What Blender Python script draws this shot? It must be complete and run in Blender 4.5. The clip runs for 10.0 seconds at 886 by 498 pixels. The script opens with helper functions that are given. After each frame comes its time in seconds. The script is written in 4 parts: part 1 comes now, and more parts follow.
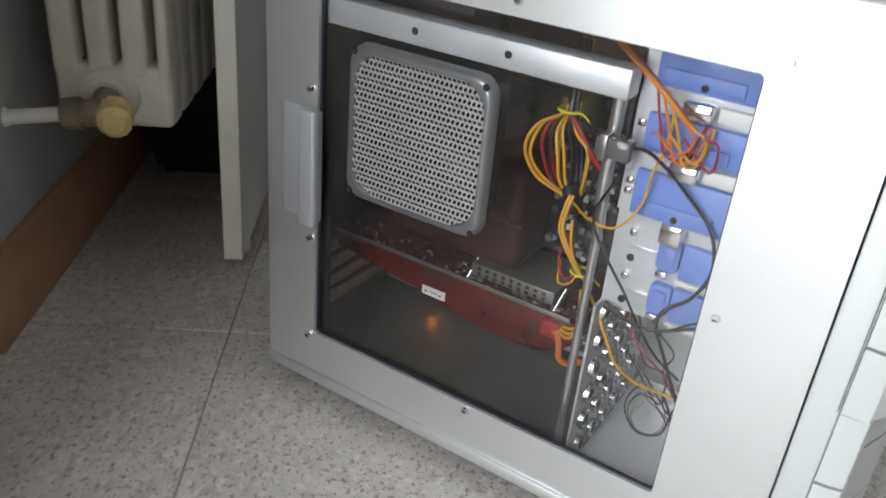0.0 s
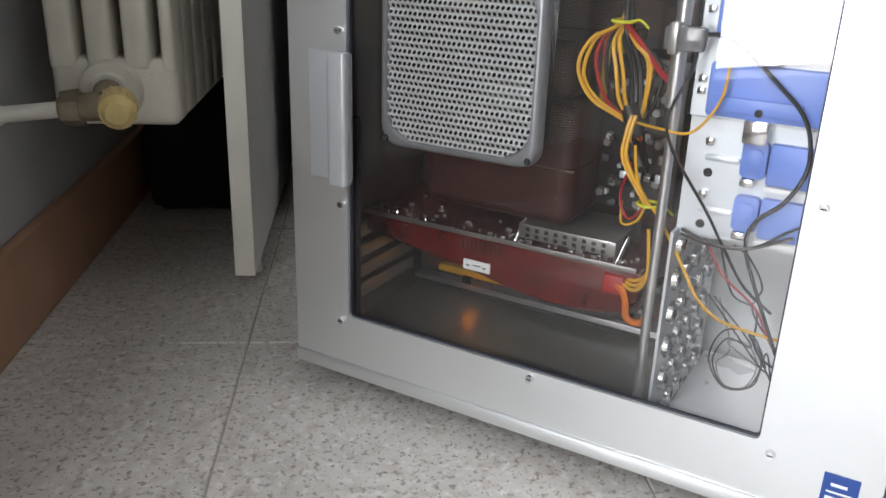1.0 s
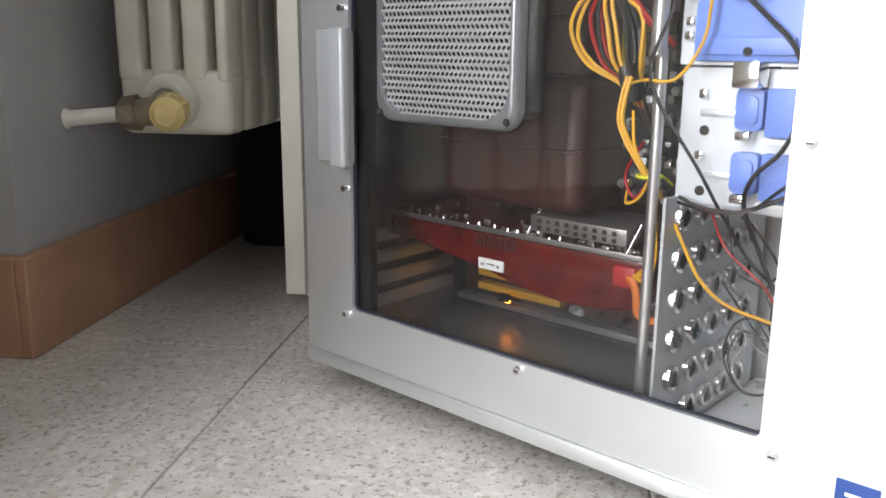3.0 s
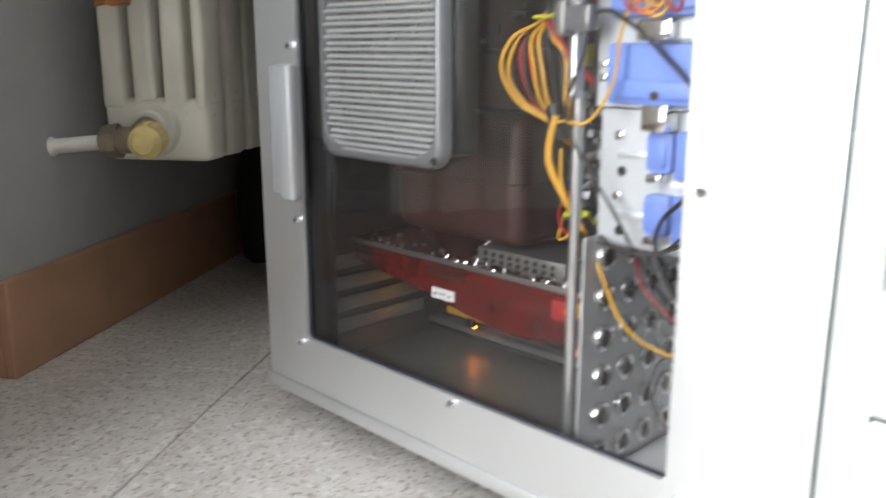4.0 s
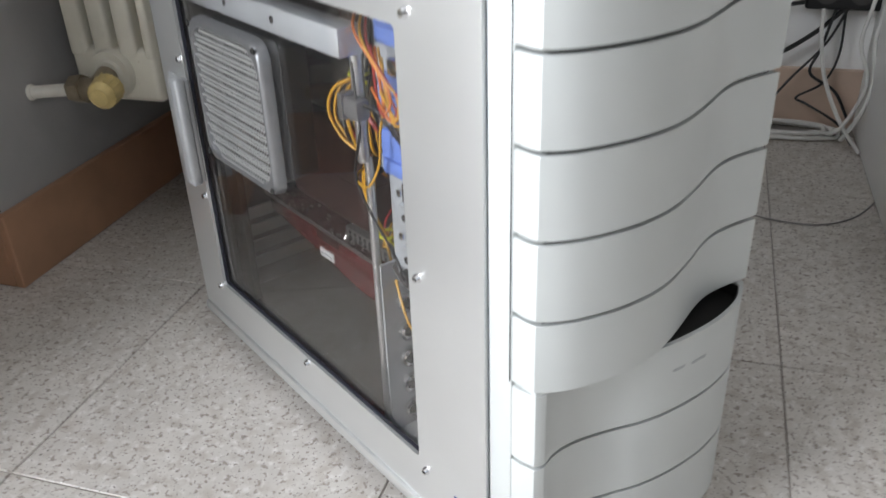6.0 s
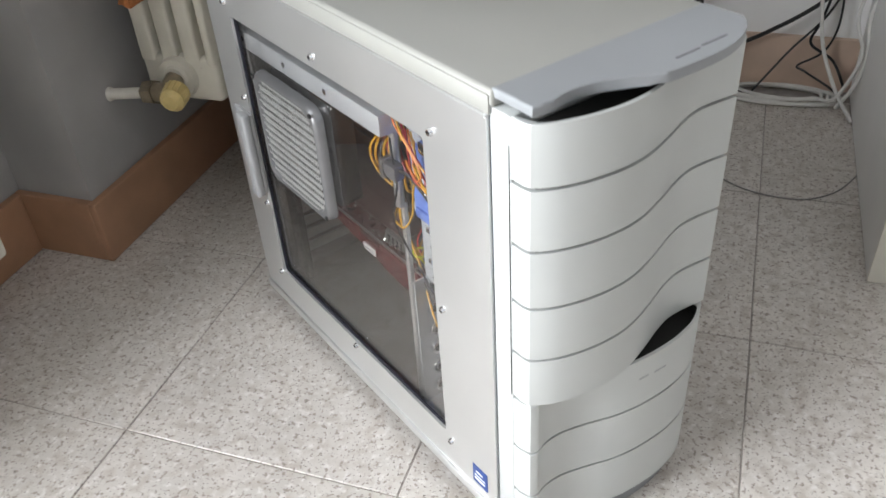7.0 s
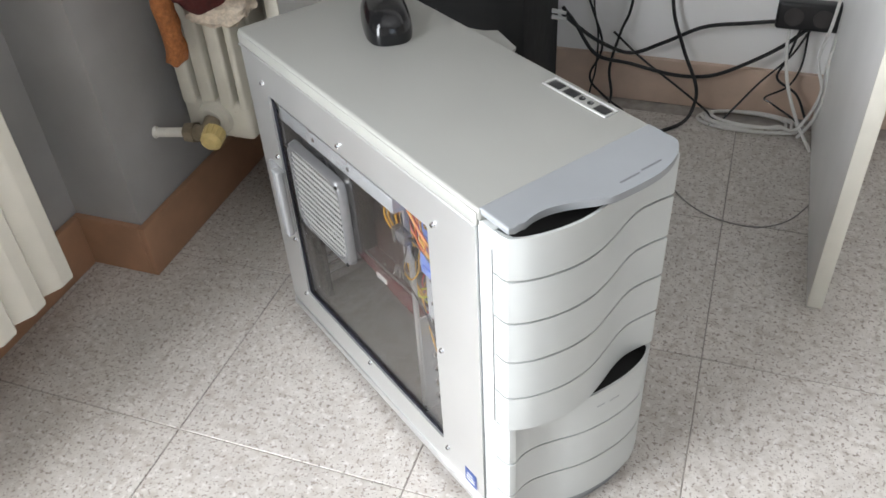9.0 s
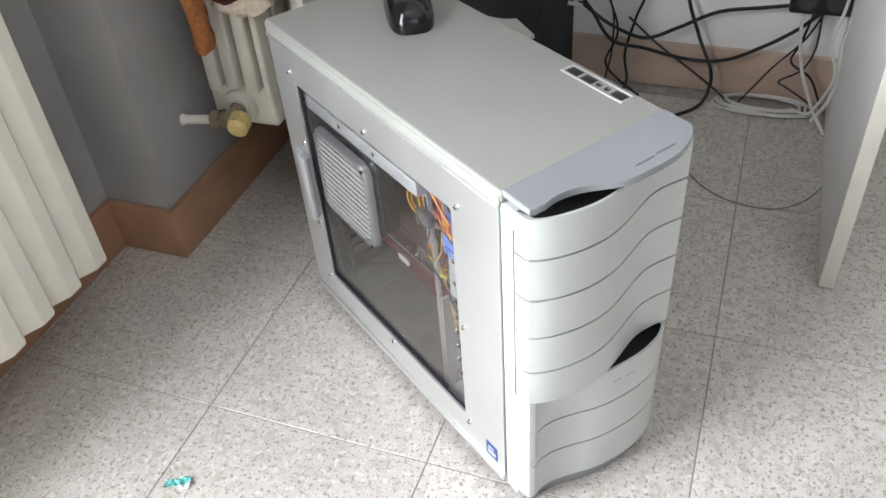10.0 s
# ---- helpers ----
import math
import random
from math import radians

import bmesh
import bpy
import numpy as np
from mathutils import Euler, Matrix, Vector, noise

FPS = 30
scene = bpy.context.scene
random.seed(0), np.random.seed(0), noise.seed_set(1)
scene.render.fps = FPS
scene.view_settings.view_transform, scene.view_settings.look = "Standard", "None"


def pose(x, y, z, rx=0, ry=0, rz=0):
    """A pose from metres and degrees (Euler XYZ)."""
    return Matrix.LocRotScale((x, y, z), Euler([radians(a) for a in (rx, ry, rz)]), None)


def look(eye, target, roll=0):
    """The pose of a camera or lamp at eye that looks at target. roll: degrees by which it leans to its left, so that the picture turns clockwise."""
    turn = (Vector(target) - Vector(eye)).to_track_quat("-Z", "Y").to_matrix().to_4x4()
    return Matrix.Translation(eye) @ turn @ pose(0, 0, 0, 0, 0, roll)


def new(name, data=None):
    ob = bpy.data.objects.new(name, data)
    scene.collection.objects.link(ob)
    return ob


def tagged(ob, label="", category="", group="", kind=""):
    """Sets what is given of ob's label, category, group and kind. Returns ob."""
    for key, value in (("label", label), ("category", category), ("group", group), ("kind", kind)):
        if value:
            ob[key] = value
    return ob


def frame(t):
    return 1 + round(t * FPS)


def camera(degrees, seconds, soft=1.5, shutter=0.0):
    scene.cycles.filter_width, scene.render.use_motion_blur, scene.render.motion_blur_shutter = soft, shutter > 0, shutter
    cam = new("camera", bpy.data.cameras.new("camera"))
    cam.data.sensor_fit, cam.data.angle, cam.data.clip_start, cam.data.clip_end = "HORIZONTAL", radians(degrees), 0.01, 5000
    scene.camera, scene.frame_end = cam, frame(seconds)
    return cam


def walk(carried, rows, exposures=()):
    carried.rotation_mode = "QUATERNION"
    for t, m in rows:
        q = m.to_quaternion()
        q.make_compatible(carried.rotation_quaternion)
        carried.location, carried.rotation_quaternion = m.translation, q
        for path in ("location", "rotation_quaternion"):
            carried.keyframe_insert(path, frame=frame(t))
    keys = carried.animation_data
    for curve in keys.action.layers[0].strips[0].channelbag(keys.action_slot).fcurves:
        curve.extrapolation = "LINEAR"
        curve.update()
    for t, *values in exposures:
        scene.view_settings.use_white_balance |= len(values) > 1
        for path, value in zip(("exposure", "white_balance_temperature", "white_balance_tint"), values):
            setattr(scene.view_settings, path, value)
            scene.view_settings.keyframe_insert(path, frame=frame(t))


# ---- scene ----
cam = camera(55.2, 10.0, shutter=0.5)
PATH = [
    (0, (0.471, -0.517, 0.541), (-0.418, 1.001, -0.41), 5.6),
    (0.4, (0.429, -0.522, 0.46), (-0.396, 1.102, -0.366), 4.4),
    (0.5, (0.424, -0.522, 0.448), (-0.418, 1.099, -0.368), 3.7),
    (0.6, (0.417, -0.524, 0.441), (-0.452, 1.087, -0.364), 3.2),
    (1, (0.426, -0.531, 0.396), (-0.491, 1.094, -0.325), 2.0),
    (1.5, (0.447, -0.502, 0.39), (-0.537, 1.093, -0.308), -0.9),
    (2, (0.471, -0.485, 0.385), (-0.571, 1.079, -0.3), -2.1),
    (2.2, (0.486, -0.486, 0.377), (-0.656, 1.004, -0.311), -2.3),
    (3.3, (0.543, -0.436, 0.268), (-0.806, 0.984, -0.135), 0.6),
    (3.5, (0.547, -0.437, 0.264), (-0.843, 0.946, -0.132), 0.1),
    (4, (0.595, -0.393, 0.316), (-0.789, 0.974, -0.149), -0.0),
    (4.4, (0.663, -0.342, 0.356), (-0.788, 0.934, -0.161), 0.5),
    (4.5, (0.678, -0.341, 0.364), (-0.758, 0.941, -0.179), 0.7),
    (4.6, (0.691, -0.351, 0.371), (-0.713, 0.914, -0.282), 1.6),
    (5, (0.727, -0.304, 0.391), (-0.675, 0.889, -0.391), 1.1),
    (5.4, (0.748, -0.298, 0.436), (-0.651, 0.835, -0.436), 1.5),
    (5.5, (0.757, -0.301, 0.456), (-0.606, 0.844, -0.456), 0.8),
    (5.6, (0.754, -0.283, 0.474), (-0.595, 0.818, -0.511), -0.8),
    (6, (0.78, -0.282, 0.536), (-0.605, 0.782, -0.44), -2.1),
    (6.2, (0.804, -0.284, 0.578), (-0.572, 0.734, -0.458), -3.0),
    (7.3, (0.856, -0.321, 0.772), (-0.441, 0.582, -0.453), -3.5),
    (7.5, (0.863, -0.322, 0.799), (-0.419, 0.579, -0.444), -3.3),
    (8, (0.887, -0.329, 0.849), (-0.389, 0.528, -0.429), -3.5),
    (8.5, (0.91, -0.343, 0.888), (-0.36, 0.503, -0.405), -3.5),
    (9, (0.923, -0.351, 0.922), (-0.354, 0.504, -0.358), -3.8),
    (9.5, (0.937, -0.367, 0.938), (-0.344, 0.451, -0.363), -4.9),
    (10, (0.944, -0.376, 0.944), (-0.335, 0.437, -0.361), -4.9),
]
walk(cam, [(t, look(eye, target, roll)) for t, eye, target, roll in PATH],
     [(0.0, -0.5, 6300, 9), (1.0, -0.2, 6300, 10), (2.0, 0.08, 6300, 10), (3.5, 0.35, 6400, 10), (4.0, 0.35, 6350, 9), (4.5, -0.2, 6000, 9), (5.0, -0.15, 5900, 9), (5.5, -0.1, 6100, 9), (6.0, 0.0, 6300, 10), (7.5, 0.3, 6450, 10), (10.0, 0.45, 6350, 10)])

# ---- world, lights ----
world = bpy.data.worlds.new("sky")
scene.world = world
world.use_nodes = True
wn = world.node_tree
sky = wn.nodes.new("ShaderNodeTexSky")
sky.sky_type, sky.sun_disc = "NISHITA", False
sky.sun_elevation, sky.sun_rotation = radians(40), radians(200)
wn.links.new(sky.outputs[0], wn.nodes["Background"].inputs[0])
wn.nodes["Background"].inputs[1].default_value = 0.12

ROOM = 34.7  # degrees by which the room is turned against the tower
RM = pose(0, 0, 0, 0, 0, ROOM)


def area(name, m, sx, sy, watts, colour):
    d = bpy.data.lights.new(name, "AREA")
    d.shape, d.size, d.size_y, d.energy, d.color = "RECTANGLE", sx, sy, watts, colour
    ob = new(name, d)
    ob.matrix_world = m
    return ob


# daylight: the glazed door in the west wall and a window far down the south wall
area("door_daylight", RM @ pose(-0.50, -1.28, 1.03, 90, 0, 0) @ pose(0, 0, 0, 0, -90, 0), 0.93, 1.72, 80, (0.94, 0.97, 1.0))
area("window_daylight", RM @ pose(2.6, -2.92, 1.45, 90, 0, 0), 1.5, 1.5, 8, (0.93, 0.97, 1.0))


# ---- materials ----
def mat(name, base, rough=0.5, metal=0.0, var=0.12, scale=30.0, bump=0.05, bscale=200.0, spots=None, coat=0.0, emit=None, rnd=0.0):
    m = bpy.data.materials.new(name)
    m.use_nodes = True
    nt = m.node_tree
    p = nt.nodes["Principled BSDF"]
    p.inputs["Roughness"].default_value, p.inputs["Metallic"].default_value = rough, metal
    p.inputs["Coat Weight"].default_value = coat
    tc = nt.nodes.new("ShaderNodeTexCoord")
    n1 = nt.nodes.new("ShaderNodeTexNoise")
    n1.inputs["Scale"].default_value, n1.inputs["Detail"].default_value = scale, 5
    nt.links.new(tc.outputs["Object"], n1.inputs["Vector"])
    ramp = nt.nodes.new("ShaderNodeMapRange")
    ramp.inputs[1].default_value, ramp.inputs[2].default_value = 0.3, 0.7
    ramp.inputs[3].default_value, ramp.inputs[4].default_value = 1 - var, 1 + var
    nt.links.new(n1.outputs[0], ramp.inputs[0])
    mul = nt.nodes.new("ShaderNodeVectorMath")
    mul.operation = "SCALE"
    mul.inputs[0].default_value = base
    nt.links.new(ramp.outputs[0], mul.inputs["Scale"])
    out = mul.outputs[0]
    if rnd:
        oi = nt.nodes.new("ShaderNodeObjectInfo")
        mr = nt.nodes.new("ShaderNodeMapRange")
        mr.inputs[3].default_value, mr.inputs[4].default_value = 1 - rnd, 1 + rnd
        nt.links.new(oi.outputs["Random"], mr.inputs[0])
        m2 = nt.nodes.new("ShaderNodeVectorMath")
        m2.operation = "SCALE"
        nt.links.new(out, m2.inputs[0])
        nt.links.new(mr.outputs[0], m2.inputs["Scale"])
        out = m2.outputs[0]
    for colour, size, low, high in spots or ():
        v = nt.nodes.new("ShaderNodeTexNoise")
        v.inputs["Scale"].default_value, v.inputs["Detail"].default_value = size, 3
        nt.links.new(tc.outputs["Object"], v.inputs["Vector"])
        mr = nt.nodes.new("ShaderNodeMapRange")
        mr.inputs[1].default_value, mr.inputs[2].default_value = low, high
        nt.links.new(v.outputs[0], mr.inputs[0])
        mx = nt.nodes.new("ShaderNodeMix")
        mx.data_type = "RGBA"
        nt.links.new(mr.outputs[0], mx.inputs[0])
        nt.links.new(out, mx.inputs[6])
        mx.inputs[7].default_value = (*colour, 1)
        out = mx.outputs[2]
    nt.links.new(out, p.inputs["Base Color"])
    rr = nt.nodes.new("ShaderNodeMapRange")
    rr.inputs[3].default_value, rr.inputs[4].default_value = rough * 0.85, min(1, rough * 1.15)
    nt.links.new(n1.outputs[0], rr.inputs[0])
    nt.links.new(rr.outputs[0], p.inputs["Roughness"])
    if bump:
        n2 = nt.nodes.new("ShaderNodeTexNoise")
        n2.inputs["Scale"].default_value = bscale
        nt.links.new(tc.outputs["Object"], n2.inputs["Vector"])
        b = nt.nodes.new("ShaderNodeBump")
        b.inputs["Strength"].default_value, b.inputs["Distance"].default_value = bump, 0.002
        nt.links.new(n2.outputs[0], b.inputs["Height"])
        nt.links.new(b.outputs[0], p.inputs["Normal"])
    if emit:
        p.inputs["Emission Color"].default_value, p.inputs["Emission Strength"].default_value = (*emit[0], 1), emit[1]
    return m


def pane_material(name, tint, haze):
    m = bpy.data.materials.new(name)
    m.use_nodes = True
    nt = m.node_tree
    nt.nodes.remove(nt.nodes["Principled BSDF"])
    tr, gl, df = (nt.nodes.new("ShaderNodeBsdf" + k) for k in ("Transparent", "Glossy", "Diffuse"))
    tr.inputs[0].default_value = (*tint, 1)
    gl.inputs["Roughness"].default_value = 0.015
    df.inputs[0].default_value = (0.7, 0.7, 0.7, 1)
    no = nt.nodes.new("ShaderNodeTexNoise")
    no.inputs["Scale"].default_value = 25
    mr = nt.nodes.new("ShaderNodeMapRange")
    mr.inputs[3].default_value, mr.inputs[4].default_value = haze * 0.5, haze * 1.5
    nt.links.new(no.outputs[0], mr.inputs[0])
    mh = nt.nodes.new("ShaderNodeMixShader")
    nt.links.new(mr.outputs[0], mh.inputs[0])
    nt.links.new(tr.outputs[0], mh.inputs[1])
    nt.links.new(df.outputs[0], mh.inputs[2])
    lw = nt.nodes.new("ShaderNodeLayerWeight")
    lw.inputs[0].default_value = 0.5
    pw = nt.nodes.new("ShaderNodeMath")
    pw.operation, pw.inputs[1].default_value = "POWER", 4.0
    nt.links.new(lw.outputs["Facing"], pw.inputs[0])
    fr = nt.nodes.new("ShaderNodeMapRange")
    fr.inputs[3].default_value, fr.inputs[4].default_value = 0.05, 0.95
    nt.links.new(pw.outputs[0], fr.inputs[0])
    mg = nt.nodes.new("ShaderNodeMixShader")
    nt.links.new(fr.outputs[0], mg.inputs[0])
    nt.links.new(mh.outputs[0], mg.inputs[1])
    nt.links.new(gl.outputs[0], mg.inputs[2])
    nt.links.new(mg.outputs[0], nt.nodes["Material Output"].inputs[0])
    return m


M = {
    "tile": mat("speckled_tile", (0.565, 0.53, 0.49), 0.36, 0, 0.10, 14, 0.09, 260, [((0.45, 0.405, 0.36), 60, 0.48, 0.68), ((0.66, 0.63, 0.60), 110, 0.55, 0.70), ((0.30, 0.255, 0.225), 165, 0.565, 0.655), ((0.20, 0.175, 0.155), 290, 0.62, 0.68)], rnd=0.05),
    "grout": mat("grout", (0.36, 0.33, 0.30), 0.9, 0, 0.2, 50, 0.2, 400),
    # radiator-side plaster: the corner's shade is put into this darker grey
    "plaster": mat("grey_plaster_shaded", (0.34, 0.33, 0.32), 0.85, 0, 0.10, 6, 0.15, 120),
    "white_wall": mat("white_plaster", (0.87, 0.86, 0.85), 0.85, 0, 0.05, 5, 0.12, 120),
    # unseen walls: dark beige chosen to weaken the room's fill light
    "far_wall": mat("dimmed_far_wall", (0.32, 0.30, 0.27), 0.85, 0, 0.06, 5, 0.1, 120),
    "skirting_pale": mat("pinkish_brown_skirting", (0.56, 0.42, 0.33), 0.5, 0, 0.12, 14, 0.04, 150),
    # brown skirting darkened too, as shade along the radiator wall
    "skirting": mat("brown_skirting_shaded", (0.37, 0.205, 0.12), 0.55, 0, 0.14, 14, 0.04, 150),
    "board": mat("white_laminate", (0.82, 0.81, 0.79), 0.45, 0, 0.03, 10, 0.02, 400),
    "board_edge": mat("cream_edging", (0.80, 0.77, 0.68), 0.5, 0, 0.04, 20, 0.02, 400),
    "radiator": mat("cream_enamel", (0.66, 0.63, 0.54), 0.35, 0, 0.06, 25, 0.08, 90, [((0.30, 0.22, 0.15), 60, 0.70, 0.78)]),
    "radiator_white": mat("white_enamel", (0.74, 0.70, 0.61), 0.4, 0, 0.04, 20, 0.03, 120),
    "valve_knob": mat("yellowed_plastic", (0.62, 0.48, 0.20), 0.45, 0, 0.15, 60, 0.05, 200),
    "brass": mat("tarnished_brass", (0.30, 0.25, 0.18), 0.5, 0.6, 0.25, 80, 0.1, 300),
    "pipe": mat("painted_pipe", (0.72, 0.69, 0.62), 0.5, 0, 0.08, 60, 0.1, 200),
    "pipe_grey": mat("grey_cable", (0.25, 0.24, 0.23), 0.6, 0, 0.1, 60, 0, 300),
    "silver": mat("silver_painted_aluminium", (0.70, 0.705, 0.70), 0.40, 0.85, 0.03, 8, 0.02, 900),
    "top": mat("grey_painted_top", (0.35, 0.35, 0.325), 0.5, 0.2, 0.03, 8, 0.02, 900),
    "bezel": mat("silver_plastic", (0.56, 0.58, 0.57), 0.42, 0.15, 0.03, 12, 0.015, 900),
    "cap": mat("grey_plastic_cap", (0.31, 0.325, 0.34), 0.45, 0.2, 0.04, 12, 0.02, 900),
    "black": mat("black_plastic", (0.012, 0.012, 0.013), 0.35, 0, 0.2, 40, 0.03, 300),
    "darkhole": mat("dark_inside", (0.015, 0.014, 0.013), 0.8, 0, 0.2, 40, 0, 300),
    "gasket": mat("black_gasket", (0.02, 0.02, 0.03), 0.5, 0, 0.2, 40, 0, 300),
    "chrome": mat("chrome", (0.75, 0.75, 0.76), 0.15, 1.0, 0.05, 40, 0, 300),
    "mouse": mat("glossy_black_plastic", (0.006, 0.006, 0.007), 0.16, 0, 0.2, 40, 0, 300),
    "slot": mat("dull_yellow_plastic", (0.33, 0.25, 0.02), 0.5, 0, 0.15, 60, 0, 300),
    "latch": mat("grey_latch_plastic", (0.37, 0.375, 0.38), 0.35, 0.25, 0.03, 30, 0.02, 300),
    "steel": mat("zinc_steel", (0.62, 0.63, 0.64), 0.3, 0.9, 0.08, 25, 0.03, 300),
    "zinc": mat("pale_zinc_sheet", (0.62, 0.65, 0.68), 0.36, 0.45, 0.08, 25, 0.03, 300),
    "bright_sheet": mat("bright_zinc_sheet", (0.86, 0.87, 0.88), 0.28, 0.25, 0.10, 22, 0.04, 200),
    "steel_dark": mat("dull_steel", (0.30, 0.29, 0.28), 0.32, 0.8, 0.12, 20, 0.03, 300),
    "grille": mat("silver_grille", (0.42, 0.42, 0.41), 0.34, 0.5, 0.06, 60, 0, 300),
    "grille_frame": mat("grey_grille_frame", (0.20, 0.20, 0.205), 0.35, 0.6, 0.06, 60, 0, 300),
    "blue": mat("blue_plastic", (0.15, 0.24, 0.62), 0.4, 0, 0.08, 30, 0.02, 300),
    "card_board": mat("glossy_red_card", (0.085, 0.022, 0.018), 0.22, 0, 0.35, 110, 0.04, 300, coat=0.4),
    "pcb": mat("dark_red_board", (0.06, 0.018, 0.014), 0.45, 0, 0.3, 120, 0.1, 500),
    "tray": mat("dark_tray", (0.055, 0.05, 0.05), 0.5, 0.3, 0.2, 30, 0.03, 300),
    "shroud": mat("red_shroud", (0.090, 0.004, 0.003), 0.18, 0, 0.4, 45, 0.02, 60, coat=0.5),
    "copper": mat("brown_copper_fins", (0.055, 0.021, 0.017), 0.32, 0.2, 0.2, 40, 0, 200),
    "yellow": mat("yellow_cable", (0.62, 0.33, 0.02), 0.45, 0, 0.08, 90, 0, 300),
    "orange": mat("orange_cable", (0.60, 0.16, 0.02), 0.45, 0, 0.08, 90, 0, 300),
    "red": mat("red_cable", (0.32, 0.015, 0.015), 0.45, 0, 0.08, 90, 0, 300),
    "tie": mat("lime_cable_tie", (0.62, 0.62, 0.02), 0.4, 0, 0.05, 90, 0, 300),
    "white": mat("white_plastic", (0.75, 0.75, 0.73), 0.4, 0, 0.04, 40, 0.01, 300),
    "paper": mat("white_paper", (0.78, 0.78, 0.76), 0.7, 0, 0.04, 40, 0, 300),
    "sticker": mat("blue_sticker", (0.012, 0.05, 0.22), 0.3, 0, 0.06, 60, 0, 300),
    "cable_white": mat("grey_white_cable", (0.66, 0.65, 0.62), 0.5, 0, 0.05, 60, 0, 300),
    "fur": mat("brown_fur", (0.36, 0.13, 0.04), 0.95, 0, 0.3, 200, 1.0, 500),
    "fur_cream": mat("cream_fur", (0.62, 0.53, 0.42), 0.95, 0, 0.2, 160, 1.0, 500),
    "fur_dark": mat("dark_red_cloth", (0.08, 0.012, 0.010), 0.95, 0, 0.3, 120, 0.8, 500),
    "bag": mat("black_cloth", (0.010, 0.009, 0.009), 0.9, 0, 0.3, 60, 0.4, 300),
    "teal": mat("teal_wrapper", (0.16, 0.50, 0.46), 0.25, 0.1, 0.4, 80, 0.3, 200, [((0.80, 0.82, 0.80), 55, 0.50, 0.56)]),
    "glass": pane_material("smoked_acrylic", (0.93, 0.92, 0.91), 0.007),
    "clear": mat("clear_grey_plastic", (0.11, 0.11, 0.115), 0.12, 0, 0.1, 60, 0.02, 300, coat=0.5),
    "matt_black": mat("matt_black_vinyl", (0.006, 0.006, 0.006), 0.85, 0, 0.2, 40, 0.05, 300),
    "led": mat("orange_led", (0.9, 0.3, 0.02), 0.4, 0, 0, 30, 0, 300, emit=((1.0, 0.28, 0.02), 16)),
    "faint": mat("faint_grey_print", (0.40, 0.42, 0.43), 0.5, 0.1, 0.1, 200, 0, 300),
    "print": mat("dark_print", (0.16, 0.16, 0.17), 0.6, 0, 0.05, 30, 0, 300),
}


# ---- mesh helpers ----
def mesh_of(name, bm, material, smooth=False):
    me = bpy.data.meshes.new(name)
    bmesh.ops.recalc_face_normals(bm, faces=bm.faces)
    bm.to_mesh(me)
    bm.free()
    me.materials.append(material)
    if smooth:
        me.shade_smooth()
        me.set_sharp_from_angle(angle=radians(38))
    return me


def part(name, bm, material, parent, label="", smooth=True, m=None):
    ob = new(name, mesh_of(name, bm, material, smooth))
    if parent:
        ob.parent = parent
    if m is not None:
        ob.matrix_local = m
    return tagged(ob, label) if label else ob


def thing(name, label, category, m=None, group="", kind=""):
    ob = new(name)
    ob.empty_display_size = 0.05
    if m is not None:
        ob.matrix_world = m
    return tagged(ob, label, category, group, kind)


def box(bm, x0, x1, y0, y1, z0, z1, bev=0.0, seg=2):
    r = bmesh.ops.create_cube(bm, size=1)
    for v in r["verts"]:
        v.co = Vector(((x0 + x1) / 2 + v.co.x * (x1 - x0), (y0 + y1) / 2 + v.co.y * (y1 - y0), (z0 + z1) / 2 + v.co.z * (z1 - z0)))
    if bev:
        es = {e for v in r["verts"] for e in v.link_edges}
        bmesh.ops.bevel(bm, geom=list(es), offset=bev, segments=seg, affect="EDGES", profile=0.5)
    return bm


def B(x0, x1, y0, y1, z0, z1, bev=0.0, seg=2):
    return box(bmesh.new(), x0, x1, y0, y1, z0, z1, bev, seg)


def rod(bm, a, b, r0, r1=None, n=12, cap=True):
    a, b = Vector(a), Vector(b)
    q = (b - a).to_track_quat("Z", "Y").to_matrix().to_4x4()
    bmesh.ops.create_cone(bm, cap_ends=cap, segments=n, radius1=r0, radius2=r0 if r1 is None else r1, depth=(b - a).length, matrix=Matrix.Translation((a + b) / 2) @ q)
    return bm


def R(a, b, r0, r1=None, n=12):
    return rod(bmesh.new(), a, b, r0, r1, n)


def spline(pts, n=8):
    p = [Vector(q) for q in pts]
    p = [2 * p[0] - p[1], *p, 2 * p[-1] - p[-2]]
    out = []
    for i in range(1, len(p) - 2):
        for k in range(n):
            t = k / n
            out.append(0.5 * (2 * p[i] + (p[i + 1] - p[i - 1]) * t + (2 * p[i - 1] - 5 * p[i] + 4 * p[i + 1] - p[i + 2]) * t * t + (3 * p[i] - p[i - 1] - 3 * p[i + 1] + p[i + 2]) * t ** 3))
    return [*out, p[-2]]


def tube(bm, pts, r, n=7, sub=8):
    c = spline(pts, sub)
    rings, up = [], Vector((0.13, 0.31, 0.94))
    for i, q in enumerate(c):
        d = (c[min(i + 1, len(c) - 1)] - c[max(i - 1, 0)]).normalized()
        s = d.cross(up)
        s = s.normalized() if s.length > 1e-4 else d.orthogonal().normalized()
        up = s.cross(d).normalized()
        rings.append([bm.verts.new(q + r * (math.cos(a) * s + math.sin(a) * up)) for a in [2 * math.pi * k / n for k in range(n)]])
    for a, b in zip(rings, rings[1:]):
        for k in range(n):
            bm.faces.new((a[k], a[(k + 1) % n], b[(k + 1) % n], b[k]))
    bm.faces.new(rings[0][::-1])
    bm.faces.new(rings[-1])
    return bm


